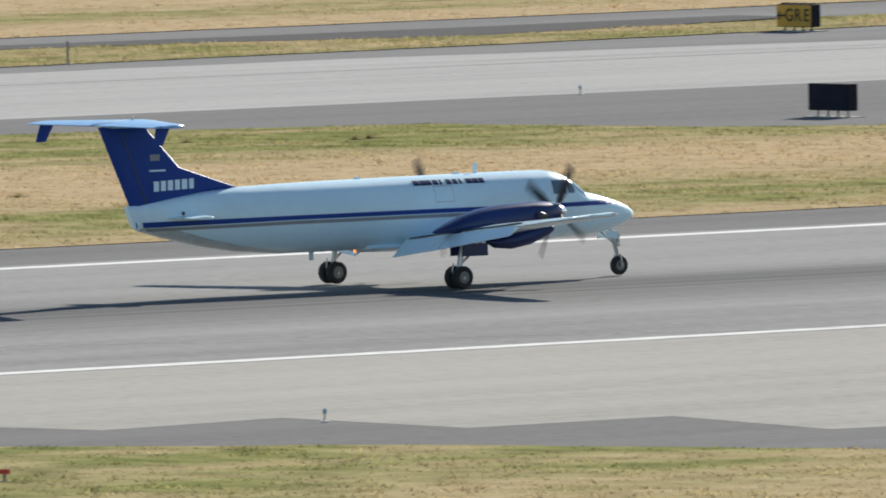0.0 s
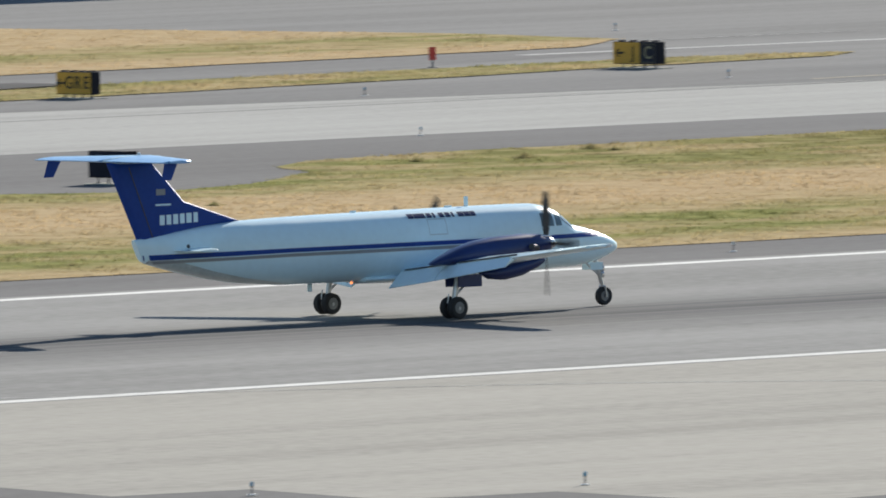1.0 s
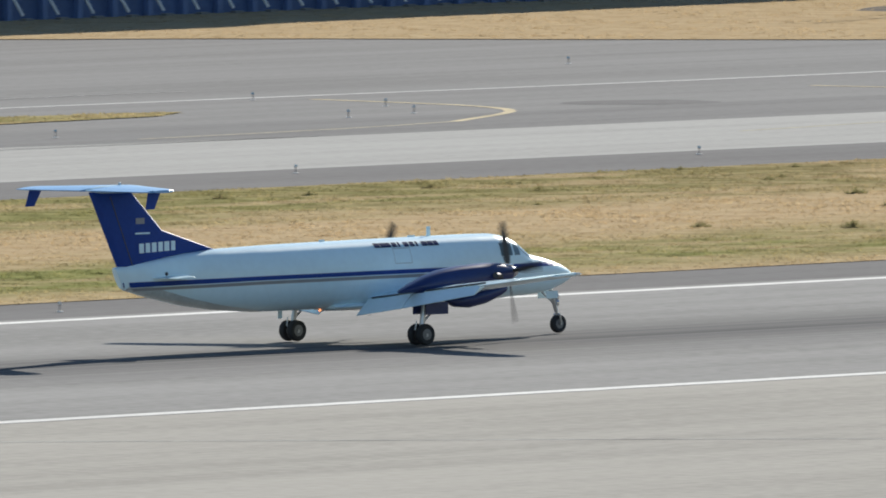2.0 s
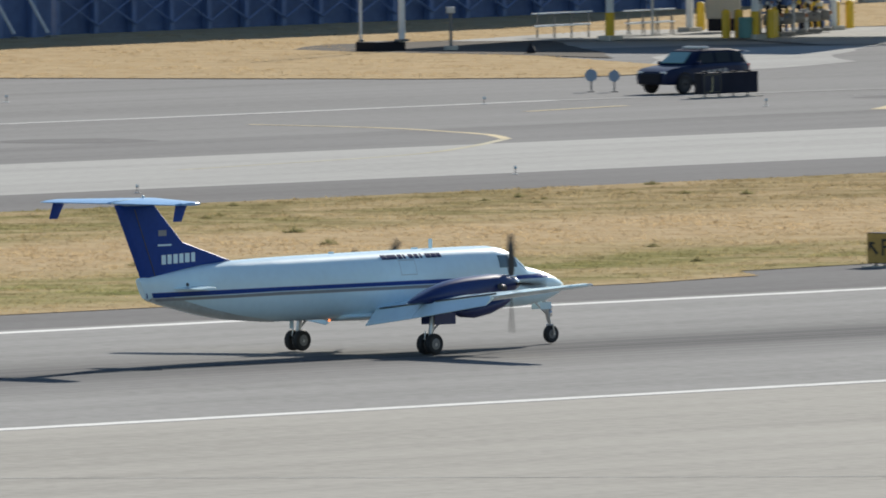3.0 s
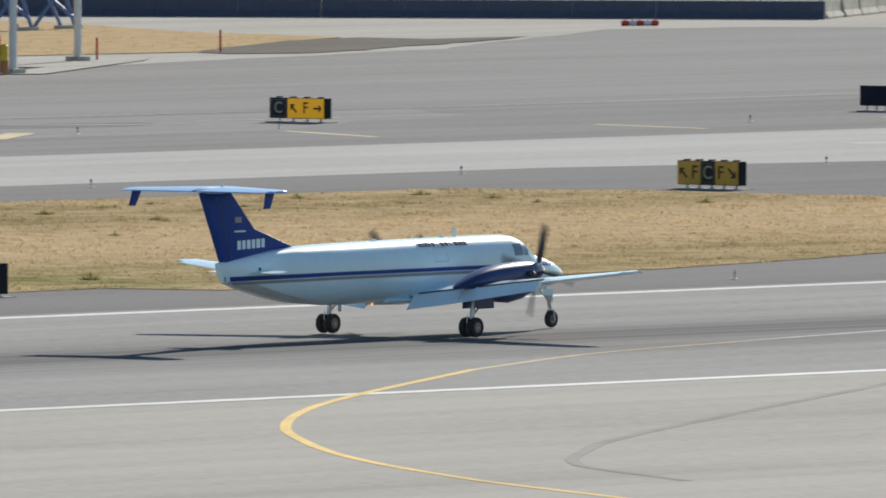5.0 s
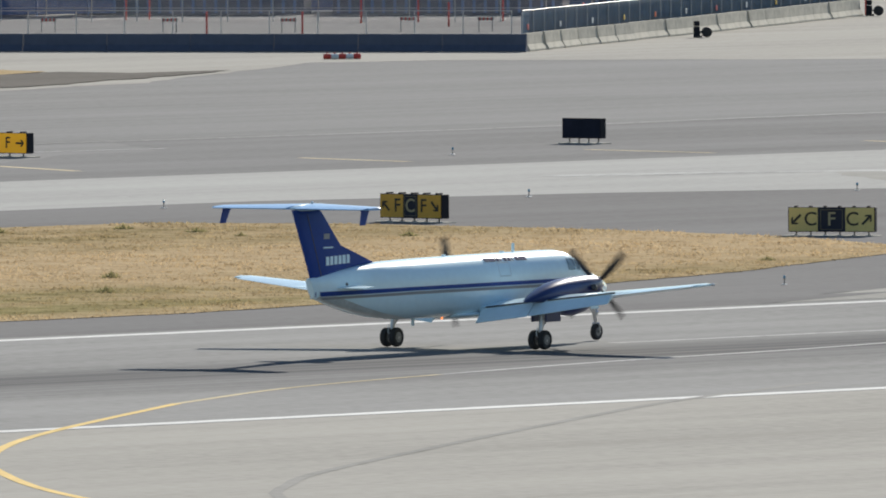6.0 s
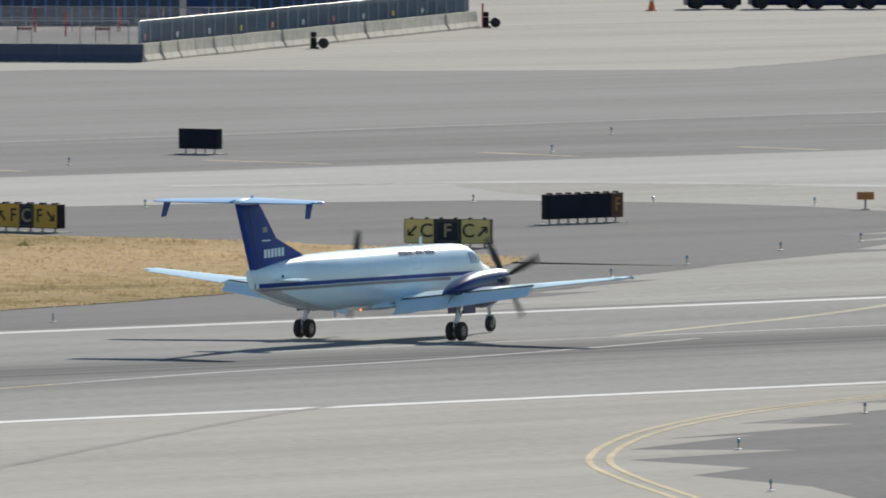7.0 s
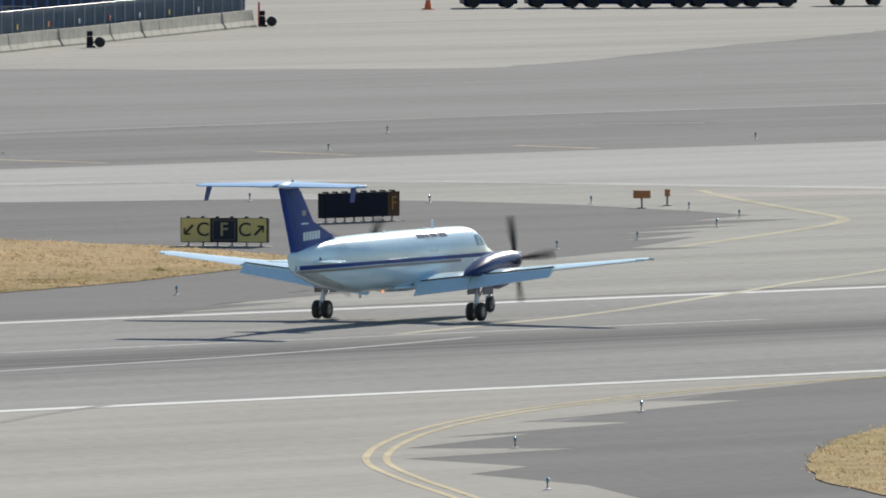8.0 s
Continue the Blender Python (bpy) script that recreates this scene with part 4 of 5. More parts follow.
for k in range(70):
    x, y = rng.uniform(345, 530), rng.choice((rng.uniform(484, 495), rng.uniform(436, 494)))
    if inside(np.array([x]), np.array([y]), GRASS_MAIN)[0]:
        s = rng.uniform(0.35, 0.8)
        w = weeds[k % 3]
        w.scale = (s, s, s * rng.uniform(0.7, 1.1))
        copy_thing(w, pose(x, y, 0.02, 0, 0, rng.uniform(0, 360)))
for w in weeds:
    w.scale = (1, 1, 1)


# ---------------------------------------------------------------- signs
def text_mesh(text, height):
    cu = bpy.data.curves.new("letter", "FONT")
    cu.body, cu.align_x, cu.align_y, cu.size, cu.extrude = text, "CENTER", "CENTER", height * 1.42, 0.006
    cu.offset = 0.012 * height
    ob = new("letter", cu)
    bpy.context.view_layer.update()
    me = bpy.data.meshes.new_from_object(ob.evaluated_get(bpy.context.evaluated_depsgraph_get()))
    bpy.data.objects.remove(ob)
    bpy.data.curves.remove(cu)
    return me


def arrow_bm(size, angle):
    """A flat arrow that points along angle (degrees, 0 right, 90 up), facing -y."""
    s, w = size / 2, size * 0.09
    pts = [(-s, -w), (s * 0.45, -w), (s * 0.05, -s * 0.62), (s * 0.42, -s * 0.62), (s, 0), (s * 0.42, s * 0.62), (s * 0.05, s * 0.62), (s * 0.45, w), (-s, w)]
    bm = bmesh.new()
    a = radians(angle)
    f = bm.faces.new([bm.verts.new((x * math.cos(a) - y * math.sin(a), 0, x * math.sin(a) + y * math.cos(a))) for x, y in pts])
    r = bmesh.ops.extrude_face_region(bm, geom=[f])
    bmesh.ops.translate(bm, vec=(0, 0.012, 0), verts=[v for v in r["geom"] if isinstance(v, bmesh.types.BMVert)])
    bmesh.ops.triangulate(bm, faces=[f for f in bm.faces if len(f.verts) > 4])
    return bm


def airfield_sign(x, y, turn, width, height, panels, label, legs=5, depth=0.40, lift=0.16, lamps=True):
    """A sign box on short legs. panels: (share of the width, face, content); content: text, arrow angles, from left to right."""
    s = thing("airfield_sign", label, "sign", "guidance signs of the airfield", pose(x, y, 0, 0, 0, turn))
    bm = bmesh.new()
    box(bm, (0, 0, lift + height / 2), (width, depth, height), 0.02)
    part("case", bm, M_SIGN_FRAME, s, "dark sign case")
    for k in range(legs):
        bm = bmesh.new()
        lx = -width / 2 + width * (k + 0.5) / legs
        tube(bm, (lx, 0, 0.0), (lx, 0, lift), 0.03, seg=8)
        box(bm, (lx, 0, 0.025), (0.16, 0.16, 0.05), 0.01)
        part("leg", bm, M_FIX, s)
        if lamps:
            bm = bmesh.new()
            box(bm, (lx, 0.0, lift + height + 0.025), (0.09, depth * 0.8, 0.05), 0.012)
            part("top_clamp", bm, M_SIGN_FRAME, s)
    bm = bmesh.new()
    box(bm, (0, 0.05, 0.018), (width + 0.25, depth + 0.35, 0.036), 0.01)
    part("base_pad", bm, M_BARRIER, s, "pale concrete pad")
    face_y = -depth / 2 - 0.012
    at = -width / 2 + 0.03
    usable = width - 0.06
    for share, kind, content in panels:
        pw = usable * share
        mt, ink = {"yellow": (M_SIGN_YELLOW, M_SIGN_INK), "orange": (M_SIGN_ORANGE, M_SIGN_INK), "pale": (M_SIGN_PALE, M_SIGN_INK), "black": (M_SIGN_GREY, M_SIGN_DIM), "amber": (M_SIGN_AMBER, M_AMBER_INK), "dull": (M_SIGN_DULL, M_SIGN_INK), "back": (M_BLACK, M_BLACK)}[kind]
        bm = bmesh.new()
        box(bm, (at + pw / 2, face_y, lift + height / 2), (pw - 0.012, 0.024, height - 0.05), 0.006)
        p = part("panel", bm, mt, s, {"yellow": "yellow sign face", "orange": "orange-yellow sign face", "pale": "pale yellow sign face", "black": "black sign face with yellow letter", "amber": "dull amber sign face with a letter", "dull": "dull yellow sign face", "back": "black sign face"}[kind])
        items = list(content)
        for j, it in enumerate(items):
            cx = at + pw * (j + 0.5) / len(items)
            zc = lift + height / 2
            if isinstance(it, str):
                me = text_mesh(it, height * 0.55)
                me.materials.append(ink)
                t = new("letter", me)
                t.parent = p
                t.matrix_basis = pose(cx, face_y - 0.02, zc, 90)
            else:
                t = part("arrow", arrow_bm(height * 0.55, it), ink, p)
                t.location = (cx, face_y - 0.026, zc)
        if kind == "black" and items:
            bm = bmesh.new()
            for dx, dz, sx, sz in ((0, height * 0.40, pw * 0.8, 0.02), (0, -height * 0.40, pw * 0.8, 0.02), (pw * 0.4, 0, 0.02, height * 0.8), (-pw * 0.4, 0, 0.02, height * 0.8)):
                box(bm, (at + pw / 2 + dx, face_y - 0.016, lift + height / 2 + dz), (sx, 0.01, sz))
            part("border", bm, M_SIGN_BORDER, p, "thin dull border")
        at += pw
    return s


airfield_sign(466.0, 550.2, -90, 1.92, 0.80, [(1, "yellow", [180, "G", "R", "E"])], "yellow airfield sign reading GRE with an arrow, on dry grass", 4)
airfield_sign(412.0, 484.85, -90, 1.9, 0.84, [(1, "back", [])], "black unlit back of an airfield sign on dark asphalt", 4, lift=0.22, lamps=False)
airfield_sign(495.9, 554.0, -90, 2.4, 0.82, [(0.62, "yellow", [180, "J"]), (0.38, "black", ["C"])], "yellow and black airfield sign reading J and C, on dry grass", 4)
airfield_sign(577.9, 567.3, 0, 3.2, 0.84, [(0.36, "black", ["J"]), (0.64, "back", [])], "black airfield sign with a yellow J on grey asphalt", 4)
airfield_sign(593.4, 556.6, -90, 3.0, 0.82, [(0.33, "black", ["C"]), (0.67, "orange", [135, "F", 0])], "black and orange-yellow airfield sign reading C and F", 4)
airfield_sign(620.4, 549.7, -82, 1.86, 0.82, [(1, "back", [])], "black unlit back of an airfield sign on grey asphalt", 4, lift=0.22, lamps=False)
airfield_sign(541.1, 487.5, -90, 2.95, 0.86, [(0.38, "yellow", [135, "F"]), (0.24, "black", ["C"]), (0.38, "yellow", ["F", -45])], "yellow and black airfield sign reading F, C, F with arrows", 5)
airfield_sign(537.9, 465.1, -62, 3.1, 0.86, [(0.34, "pale", [225, "C"]), (0.32, "black", ["F"]), (0.34, "pale", ["C", 45])], "pale yellow and black airfield sign reading C, F, C with arrows", 6, depth=0.3)
airfield_sign(561.7, 479.3, 0, 4.2, 0.90, [(0.84, "back", []), (0.16, "amber", ["F"])], "long black airfield sign with a yellow F at its end", 8, lift=0.2, depth=0.3)
airfield_sign(448.9, 434.0, -90, 1.06, 0.94, [(1, "dull", [135, "F"])], "small dull yellow airfield sign reading F at the verge", 3, depth=0.42, lift=0.12, lamps=False)


def post_sign(x, y, top, w, h, mt, label, turn=-48.0, disc=False):
    s = thing("post_sign", label, "sign", "", pose(x, y, 0, 0, 0, turn))
    bm = bmesh.new()
    tube(bm, (0, 0, 0), (0, 0, top), 0.035, seg=8)
    part("post", bm, M_FIX, s)
    bm = bmesh.new()
    if disc:
        lathe(bm, [(w / 2, -0.012), (w / 2, 0.012)], Matrix.Translation((0, -0.05, top - h / 2)) @ Matrix.Rotation(math.pi / 2, 4, "X"), 18)
    else:
        box(bm, (0, -0.05, top - h / 2), (w, 0.025, h), 0.01)
    part("plate", bm, mt, s)
    bm = bmesh.new()
    box(bm, (0, 0, 0.02), (0.3, 0.3, 0.04), 0.01)
    part("foot", bm, M_FIX, s)
    return s


M_DISC = plain("pale_blue_plate", (0.22, 0.30, 0.40), 0.5)
post_sign(581.4, 482.4, 0.66, 0.64, 0.29, M_BROWN, "small orange rectangular marker on a short post")
post_sign(584.2, 483.5, 0.62, 0.2, 0.26, M_BROWN, "narrow orange marker on a short post")
post_sign(494.0, 563.2, 0.76, 0.26, 0.48, M_RED, "small red roadside marker on a post")
post_sign(432.0, 548.6, 0.8, 0.06, 0.3, M_FIX, "thin grey marker stake at the edge of dry grass")
post_sign(265.3, 339.3, 0.28, 0.26, 0.1, M_RED, "small red marker plate on a short stake in dry grass")
post_sign(581.0, 577.9, 0.95, 0.5, 0.55, M_DISC, "round pale blue marker on a post", disc=True)
post_sign(581.4, 577.0, 0.92, 0.46, 0.55, M_DISC, "round pale blue marker on a post", disc=True)


# ---------------------------------------------------------------- edge lights
def edge_light(lens, label, tall):
    s = thing("edge_light", label, "light", "airfield edge lights")
    bm = bmesh.new()
    lathe(bm, [(0.10, 0), (0.10, 0.02), (0.04, 0.03)], None, 14)
    part("base", bm, M_POST, s, "pale round base")
    bm = bmesh.new()
    lathe(bm, [(0.020, 0.03), (0.017, tall - 0.12), (0.032, tall - 0.11), (0.036, tall - 0.09)], None, 12)
    part("stem", bm, M_FIX, s)
    bm = bmesh.new()
    lathe(bm, [(0.036, tall - 0.09), (0.042, tall - 0.05), (0.028, tall), (0.01, tall + 0.01)], None, 12)
    part("lens", bm, lens, s)
    return s


blue = edge_light(M_BLUE_GLASS, "small blue taxiway edge light on a stem", 0.29)
blue.matrix_world = pose(421.0, 508.0, 0.02)
for x, y in ((445, 508), (467.4, 505.6), (486.6, 506), (506.5, 507.6), (528.2, 505.7), (548, 506), (565.4, 503.7), (578.4, 498.9), (581.1, 492.4), (584, 487), (580.5, 479.4), (574.4, 472), (565.7, 465.9), (552.7, 458.8),
             (543.3, 454.6), (530, 447.6), (500, 434.4), (471.6, 541.3), (489.6, 542.2), (509.9, 548.7), (514.4, 550), (519.7, 557.2), (523.3, 568.4), (566.9, 569.8), (569.5, 556.9), (575.6, 551.8), (586.2, 551), (605.2, 543.2),
             (632.1, 541), (656.5, 538.6), (654.6, 557), (561, 590.8), (527, 590.1), (291, 338), (284.8, 352.7), (297.6, 334.5), (416.8, 350.2), (398.2, 333.5), (437.6, 363.1), (518.4, 441.1)):
    copy_thing(blue, pose(x, y, 0.02))
white = edge_light(M_WHITE_GLASS, "small clear runway edge light on a stem", 0.29)
white.matrix_world = pose(385.0, 426.3, 0.02)
for x, y in ((454.3, 426.5), (475, 427), (324, 426.6)):
    copy_thing(white, pose(x, y, 0.02))


# ---------------------------------------------------------------- the blue wall and its braces
def ribbed_wall(x0, y0, x1, y1, high, label, ribs, bay):
    d = Vector((x1 - x0, y1 - y0, 0))
    n = d.length
    w = thing("steel_wall", label, "wall", "", Matrix.Translation((x0, y0, 0)) @ Matrix.Rotation(math.atan2(d.y, d.x), 4, "Z"))
    bm = bmesh.new()
    box(bm, (n / 2, 0.3, high / 2), (n, 0.25, high))
    part("wall_panel", bm, M_WALL, w, "dark blue steel sheeting")
    k = 0
    while k * bay < n:
        bm = bmesh.new()
        box(bm, (k * bay, 0.0, high / 2), (0.28, 0.35, high), 0.03)
        part("rib", bm, M_WALL_RIB, w, "blue steel rib")
        k += 1
    if ribs:
        k = 0
        while k * bay < n:
            bm = bmesh.new()
            tube(bm, (k * bay - 0.95, -0.2, 2.6), (k * bay - 0.1, -1.15, 0.25), 0.065, seg=8)
            part("brace", bm, M_POST, w, "pale steel foot brace")
            bm = bmesh.new()
            box(bm, (k * bay + 0.05, -1.2, 0.07), (0.45, 0.4, 0.14), 0.03)
            part("footing", bm, M_FIX, w)
            k += 1
    else:
        bm = bmesh.new()
        k = 0
        while k * bay < n:
            for z in (0.4, 1.8, 3.2):
                tube(bm, (k * bay, -0.25, z), (k * bay + bay, -0.25, z + 1.3), 0.05, seg=6)
                tube(bm, (k * bay + bay, -0.25, z), (k * bay, -0.25, z + 1.3), 0.05, seg=6)
            k += 1
        tagged(part("lattice", bm, M_WALL_RIB, w, "crossed blue braces"), kind="stuff")
    return w


ribbed_wall(565, 665.5, 634, 664.5, 22, "tall dark blue steel wall with braced ribs behind dry grass", True, 2.05)
ribbed_wall(636, 666.5, 692, 671.5, 22, "tall dark blue steel wall with crossed braces", False, 2.6)
for x, y in ((692.5, 670.5), (696.5, 671.5), (700.5, 672.5)):
    s = thing("brace_frame", "grey steel lattice brace leaning against the wall", "brace", "braces at the wall's end", pose(x, y, 0, 0, 0, -20))
    for a, b in (((0, 0, 0), (-3.0, 1, 7)), ((0.7, 0, 0), (-1.2, 1, 7)), ((-1.6, 0, 0), (0.4, 0.6, 2.2)), ((-0.6, 0.3, 1.6), (0.5, 0, 0.6))):
        bm = bmesh.new()
        tube(bm, a, b, 0.09, seg=8)
        part("strut", bm, M_WALL_RIB, s)
    bm = bmesh.new()
    box(bm, (0.3, 0, 0.1), (1.2, 0.7, 0.2), 0.04)
    part("footing", bm, M_BARRIER, s)

sheet("gravel_yard", ragged([(617.5, 613), (624, 620), (631, 629), (640, 639.5), (628, 641.5), (622, 637), (620.5, 631), (619, 619)]), 0.036, M_GRAVEL, "dark gravel yard beside the fuel point", "gravel")
sheet("gravel_bank", ragged([(671.7, 636.5), (671.1, 633.6), (674.3, 631.9), (680, 633.8), (685.2, 636.8), (691, 639), (700.4, 643.6), (704, 645.5), (697, 645.6), (697, 650), (690.6, 648.4), (681.8, 643.4)], 1.5, 0.5), 0.036, M_GRAVEL, "dark gravel edge of the dry grass", "gravel")
sheet("pale_apron_strip", ragged([(607, 600), (605.2, 594.4), (612, 596), (618, 599), (623.3, 605.8), (634, 614), (653, 624), (672, 629.5), (664, 633), (640, 618), (630, 620.5), (619.7, 612.7)], 2.0, 0.5), 0.006, M_PALE, "pale worn concrete strip before the fuel point", "apron")
sheet("fuel_pad", [(636, 618.5), (640, 615.5), (660, 628.5), (664, 632), (660, 637.5), (650, 646), (634, 640), (641, 628)], 0.044, M_PALE, "pale concrete pad of the fuel point", "pad")

# fuel point: canopy on six posts
canopy = thing("fuel_canopy", "flat canopy on tall white posts with yellow feet", "canopy", "", pose(0, 0, 0))
bm = bmesh.new()
skin(bm, [[bm.verts.new((x, y, z)) for x, y in ((637.5, 615.0), (659.5, 628.5), (650.5, 643.0), (634.0, 637.0))] for z in (6.2, 7.0)])
part("roof", bm, M_POST, canopy, "flat white canopy roof")
for x, y, foot in ((638.2, 633.6, True), (650, 640.3, False), (642.0, 628.4, True), (654.3, 635.6, False), (639.8, 617.2, False), (657.1, 629.9, False)):
    bm = bmesh.new()
    tube(bm, (x, y, 0), (x, y, 6.3), 0.17, seg=16)
    p = part("post", bm, M_POST, canopy, "white steel post", 0.6)
    if foot:
        bm = bmesh.new()
        tube(bm, (x, y, 0), (x, y, 1.25), 0.2, seg=16)
        part("post_guard", bm, M_BOLLARD, p, "yellow painted post foot", 0.6)
    bm = bmesh.new()
    box(bm, (x, y, 0.12), (0.8, 0.8, 0.24), 0.04)
    part("footing", bm, M_BARRIER, p)


def bollard(m, mt, tall, r, label):
    bm = bmesh.new()
    lathe(bm, [(r, 0), (r, tall - r * 0.6), (r * 0.8, tall - r * 0.2), (r * 0.3, tall)], None, 14)
    ob = part("bollard", bm, mt, None, "", 0.8)
    tagged(ob, label, "bollard", "bollards at the fuel point")
    ob.matrix_world = m
    return ob


yb = bollard(pose(651.4, 641.0, 0.08), M_BOLLARD, 1.25, 0.19, "stout yellow steel bollard")
for x, y in ((641.5, 629.7), (642.2, 629.6), (642.5, 627.9), (643.4, 628.6), (654.7, 637.5), (655.0, 637.1), (655.5, 636.6), (656.0, 636.2), (638.6, 616.6)):
    copy_thing(yb, pose(x, y, 0.08))
rb = bollard(pose(658.0, 635.6, 0.08), M_RED, 1.0, 0.05, "slim red delineator post")
for x, y in ((657.6, 629.2), (650.0, 640.2), (646.6, 634.5), (671.5, 634.8)):
    copy_thing(rb, pose(x, y, 0.08))
bm = bmesh.new()
tube(bm, (638.6, 616.6, 0.08), (638.6, 616.6, 0.62), 0.2, seg=14)
tagged(part("red_sleeve", bm, M_BROWN), "red sleeve round a yellow bollard", "sleeve")

# pumps, valves and cabinet
cab = thing("equipment_cabinet", "beige metal equipment cabinet on a dark plinth", "cabinet", "", pose(649.8, 638.0, 0.1, 0, 0, -46))
bm = bmesh.new()
box(bm, (0, 0, 1.2), (1.55, 0.9, 1.3), 0.03)
body = part("body", bm, M_BEIGE, cab, "beige sheet metal body")
bm = bmesh.new()
box(bm, (0, 0, 1.87), (1.7, 1.05, 0.08), 0.02)
part("roof", bm, M_POST, cab)
bm = bmesh.new()
box(bm, (0, 0, 0.28), (1.4, 0.8, 0.56), 0.02)
part("plinth", bm, M_SIGN_FRAME, cab)
for x in (-0.36, 0.36):
    bm = bmesh.new()
    box(bm, (x, -0.46, 1.2), (0.66, 0.03, 1.15), 0.01)
    part("door", bm, M_BEIGE, body)


def pump(m, seed):
    r = random.Random(seed)
    s = thing("fuel_pump_set", "dark steel pump set with pipes and orange valve wheels", "pump", "pump sets at the fuel point", m)
    bm = bmesh.new()
    box(bm, (0, 0, 0.08), (1.3, 0.8, 0.16), 0.03)
    part("skid", bm, M_FIX, s, "grey steel skid")
    for k in range(5):
        x, y = -0.6 + 0.3 * k, r.uniform(-0.25, 0.25)
        h = r.uniform(0.9, 2.3)
        bm = bmesh.new()
        tube(bm, (x, y, 0.14), (x, y, h), r.uniform(0.035, 0.07), seg=10)
        tube(bm, (x, y, h - 0.05), (x + r.choice((-0.3, 0.3)), y, h - 0.05), 0.045, seg=10)
        tube(bm, (x, y - 0.3, h * 0.45), (x, y + 0.3, h * 0.45), 0.04, seg=8)
        for z in (0.35, 0.6, 0.85):
            lathe(bm, [(0.1, -0.025), (0.1, 0.025)], Matrix.Translation((x, y, h * z)), 10)
        part("pipe", bm, (M_WALL_RIB, M_GALV, M_SIGN_FRAME)[(k + r.randrange(3)) % 3], s, "upright pipe with flanges")
        bm = bmesh.new()
        box(bm, (x, y - 0.15, h * 0.6), (0.16, 0.16, 0.22), 0.03)
        part("meter", bm, (M_SIGN_FRAME, M_POST, M_SIGN_FRAME)[k % 3], s, "small meter box")
        bm = bmesh.new()
        lathe(bm, [(0.07, -0.03), (0.1, 0), (0.07, 0.03)], Matrix.Translation((x, y - 0.28, h * r.uniform(0.55, 0.8))) @ Matrix.Rotation(math.pi / 2, 4, "X"), 14)
        part("valve_wheel", bm, (M_SIGN_FRAME, M_BROWN, M_GALV, M_BOLLARD, M_BROWN)[k], s, "small coloured valve wheel")
    bm = bmesh.new()
    lathe(bm, [(0.2, -0.4), (0.24, -0.3), (0.24, 0.3), (0.2, 0.4)], Matrix.Translation((0.2, -0.25, 0.72)) @ Matrix.Rotation(math.pi / 2, 4, "Y"), 14)
    part("motor", bm, M_FIX, s, "grey pump motor")
    return s


for k, (x, y) in enumerate(((643.6, 629.2), (645.4, 630.2), (647.4, 631.4), (649.4, 632.4), (651.2, 633.6))):
    pump(pose(x, y, 0.1, 0, 0, -46), k + 3)
bm = bmesh.new()
lathe(bm, [(0.3, 0), (0.32, 0.3), (0.3, 0.6), (0.32, 0.85), (0.28, 0.9)], None, 18)
ob = tagged(part("steel_drum", bm, M_TEAL, None, "", 0.6), "teal steel drum among the pumps", "drum")
ob.matrix_world = pose(641.6, 628.6, 0.1)


def work_stand(m, long):
    """A low aluminium stand: a high plank, a lower bench and crossed legs."""
    s = thing("work_stand", "bright aluminium stand with two planks on dark legs", "stand", "stands at the fuel point", m)
    for y, z, ln, wd in ((0.2, 1.10, long, 0.34), (-0.35, 0.55, long * 0.92, 0.42), (0.75, 0.55, long * 0.92, 0.3)):
        bm = bmesh.new()
        box(bm, (0, y, z), (ln, wd, 0.06), 0.012, Matrix.Rotation(radians(-2.0), 4, "Y"))
        part("plank", bm, M_ALUMINIUM, s, "bright aluminium plank")
    for x in steps(-long * 0.42, long * 0.42, 3):
        bm = bmesh.new()
        tube(bm, (x, -0.5, 0), (x, 0.25, 1.08), 0.03, seg=8)
        tube(bm, (x, 0.9, 0), (x, 0.15, 1.08), 0.03, seg=8)
        tube(bm, (x, -0.45, 0.5), (x, 0.85, 0.5), 0.025, seg=8)
        part("leg", bm, M_FIX, s)
    return s


M_ALUMINIUM = plain("bright_aluminium", (0.82, 0.83, 0.84), 0.35, 0.6, vary=0.1)
work_stand(pose(640.4, 638.7, 0.05, 0, 0, -44), 2.7)
work_stand(pose(645.3, 638.1, 0.05, 0, 0, -40), 2.3)
bm = bmesh.new()
tube(bm, (644.4, 637.1, 0), (644.4, 637.1, 2.6), 0.06, seg=10)
box(bm, (644.4, 637.1, 1.9), (1.1, 0.08, 0.08), 0.02, Matrix.Translation((644.4, 637.1, 0)) @ Matrix.Rotation(radians(-45), 4, "Z") @ Matrix.Translation((-644.4, -637.1, 0)))
tagged(part("pipe_stand", bm, M_GALV), "upright galvanised stand with a cross arm", "stand")

# poles on a slab in the gravel yard
bm = bmesh.new()
box(bm, (621.9, 631.4, 0.22), (1.9, 1.2, 0.44), 0.06, None)
tagged(part("pole_base", bm, M_SIGN_FRAME), "dark steel base box for poles", "base")
for x, y, h, r, lab in ((621.3, 632.0, 9.0, 0.06, "thin grey pole on a dark base"), (622.6, 630.8, 9.0, 0.15, "thick pale pole on a dark base")):
    s = thing("mast", lab, "pole", "", pose(x, y, 0))
    bm = bmesh.new()
    tube(bm, (0, 0, 0.4), (0, 0, h), r, r * 0.8, 14)
    part("shaft", bm, M_POST, s, "", 0.6)
    bm = bmesh.new()
    box(bm, (0, 0, 0.48), (r * 3.2, r * 3.2, 0.1), 0.02)
    part("flange", bm, M_FIX, s)
s = thing("yard_pedestal", "grey pedestal with a head box in the gravel yard", "pedestal", "", pose(624.2, 629.4, 0, 0, 0, -45))
bm = bmesh.new()
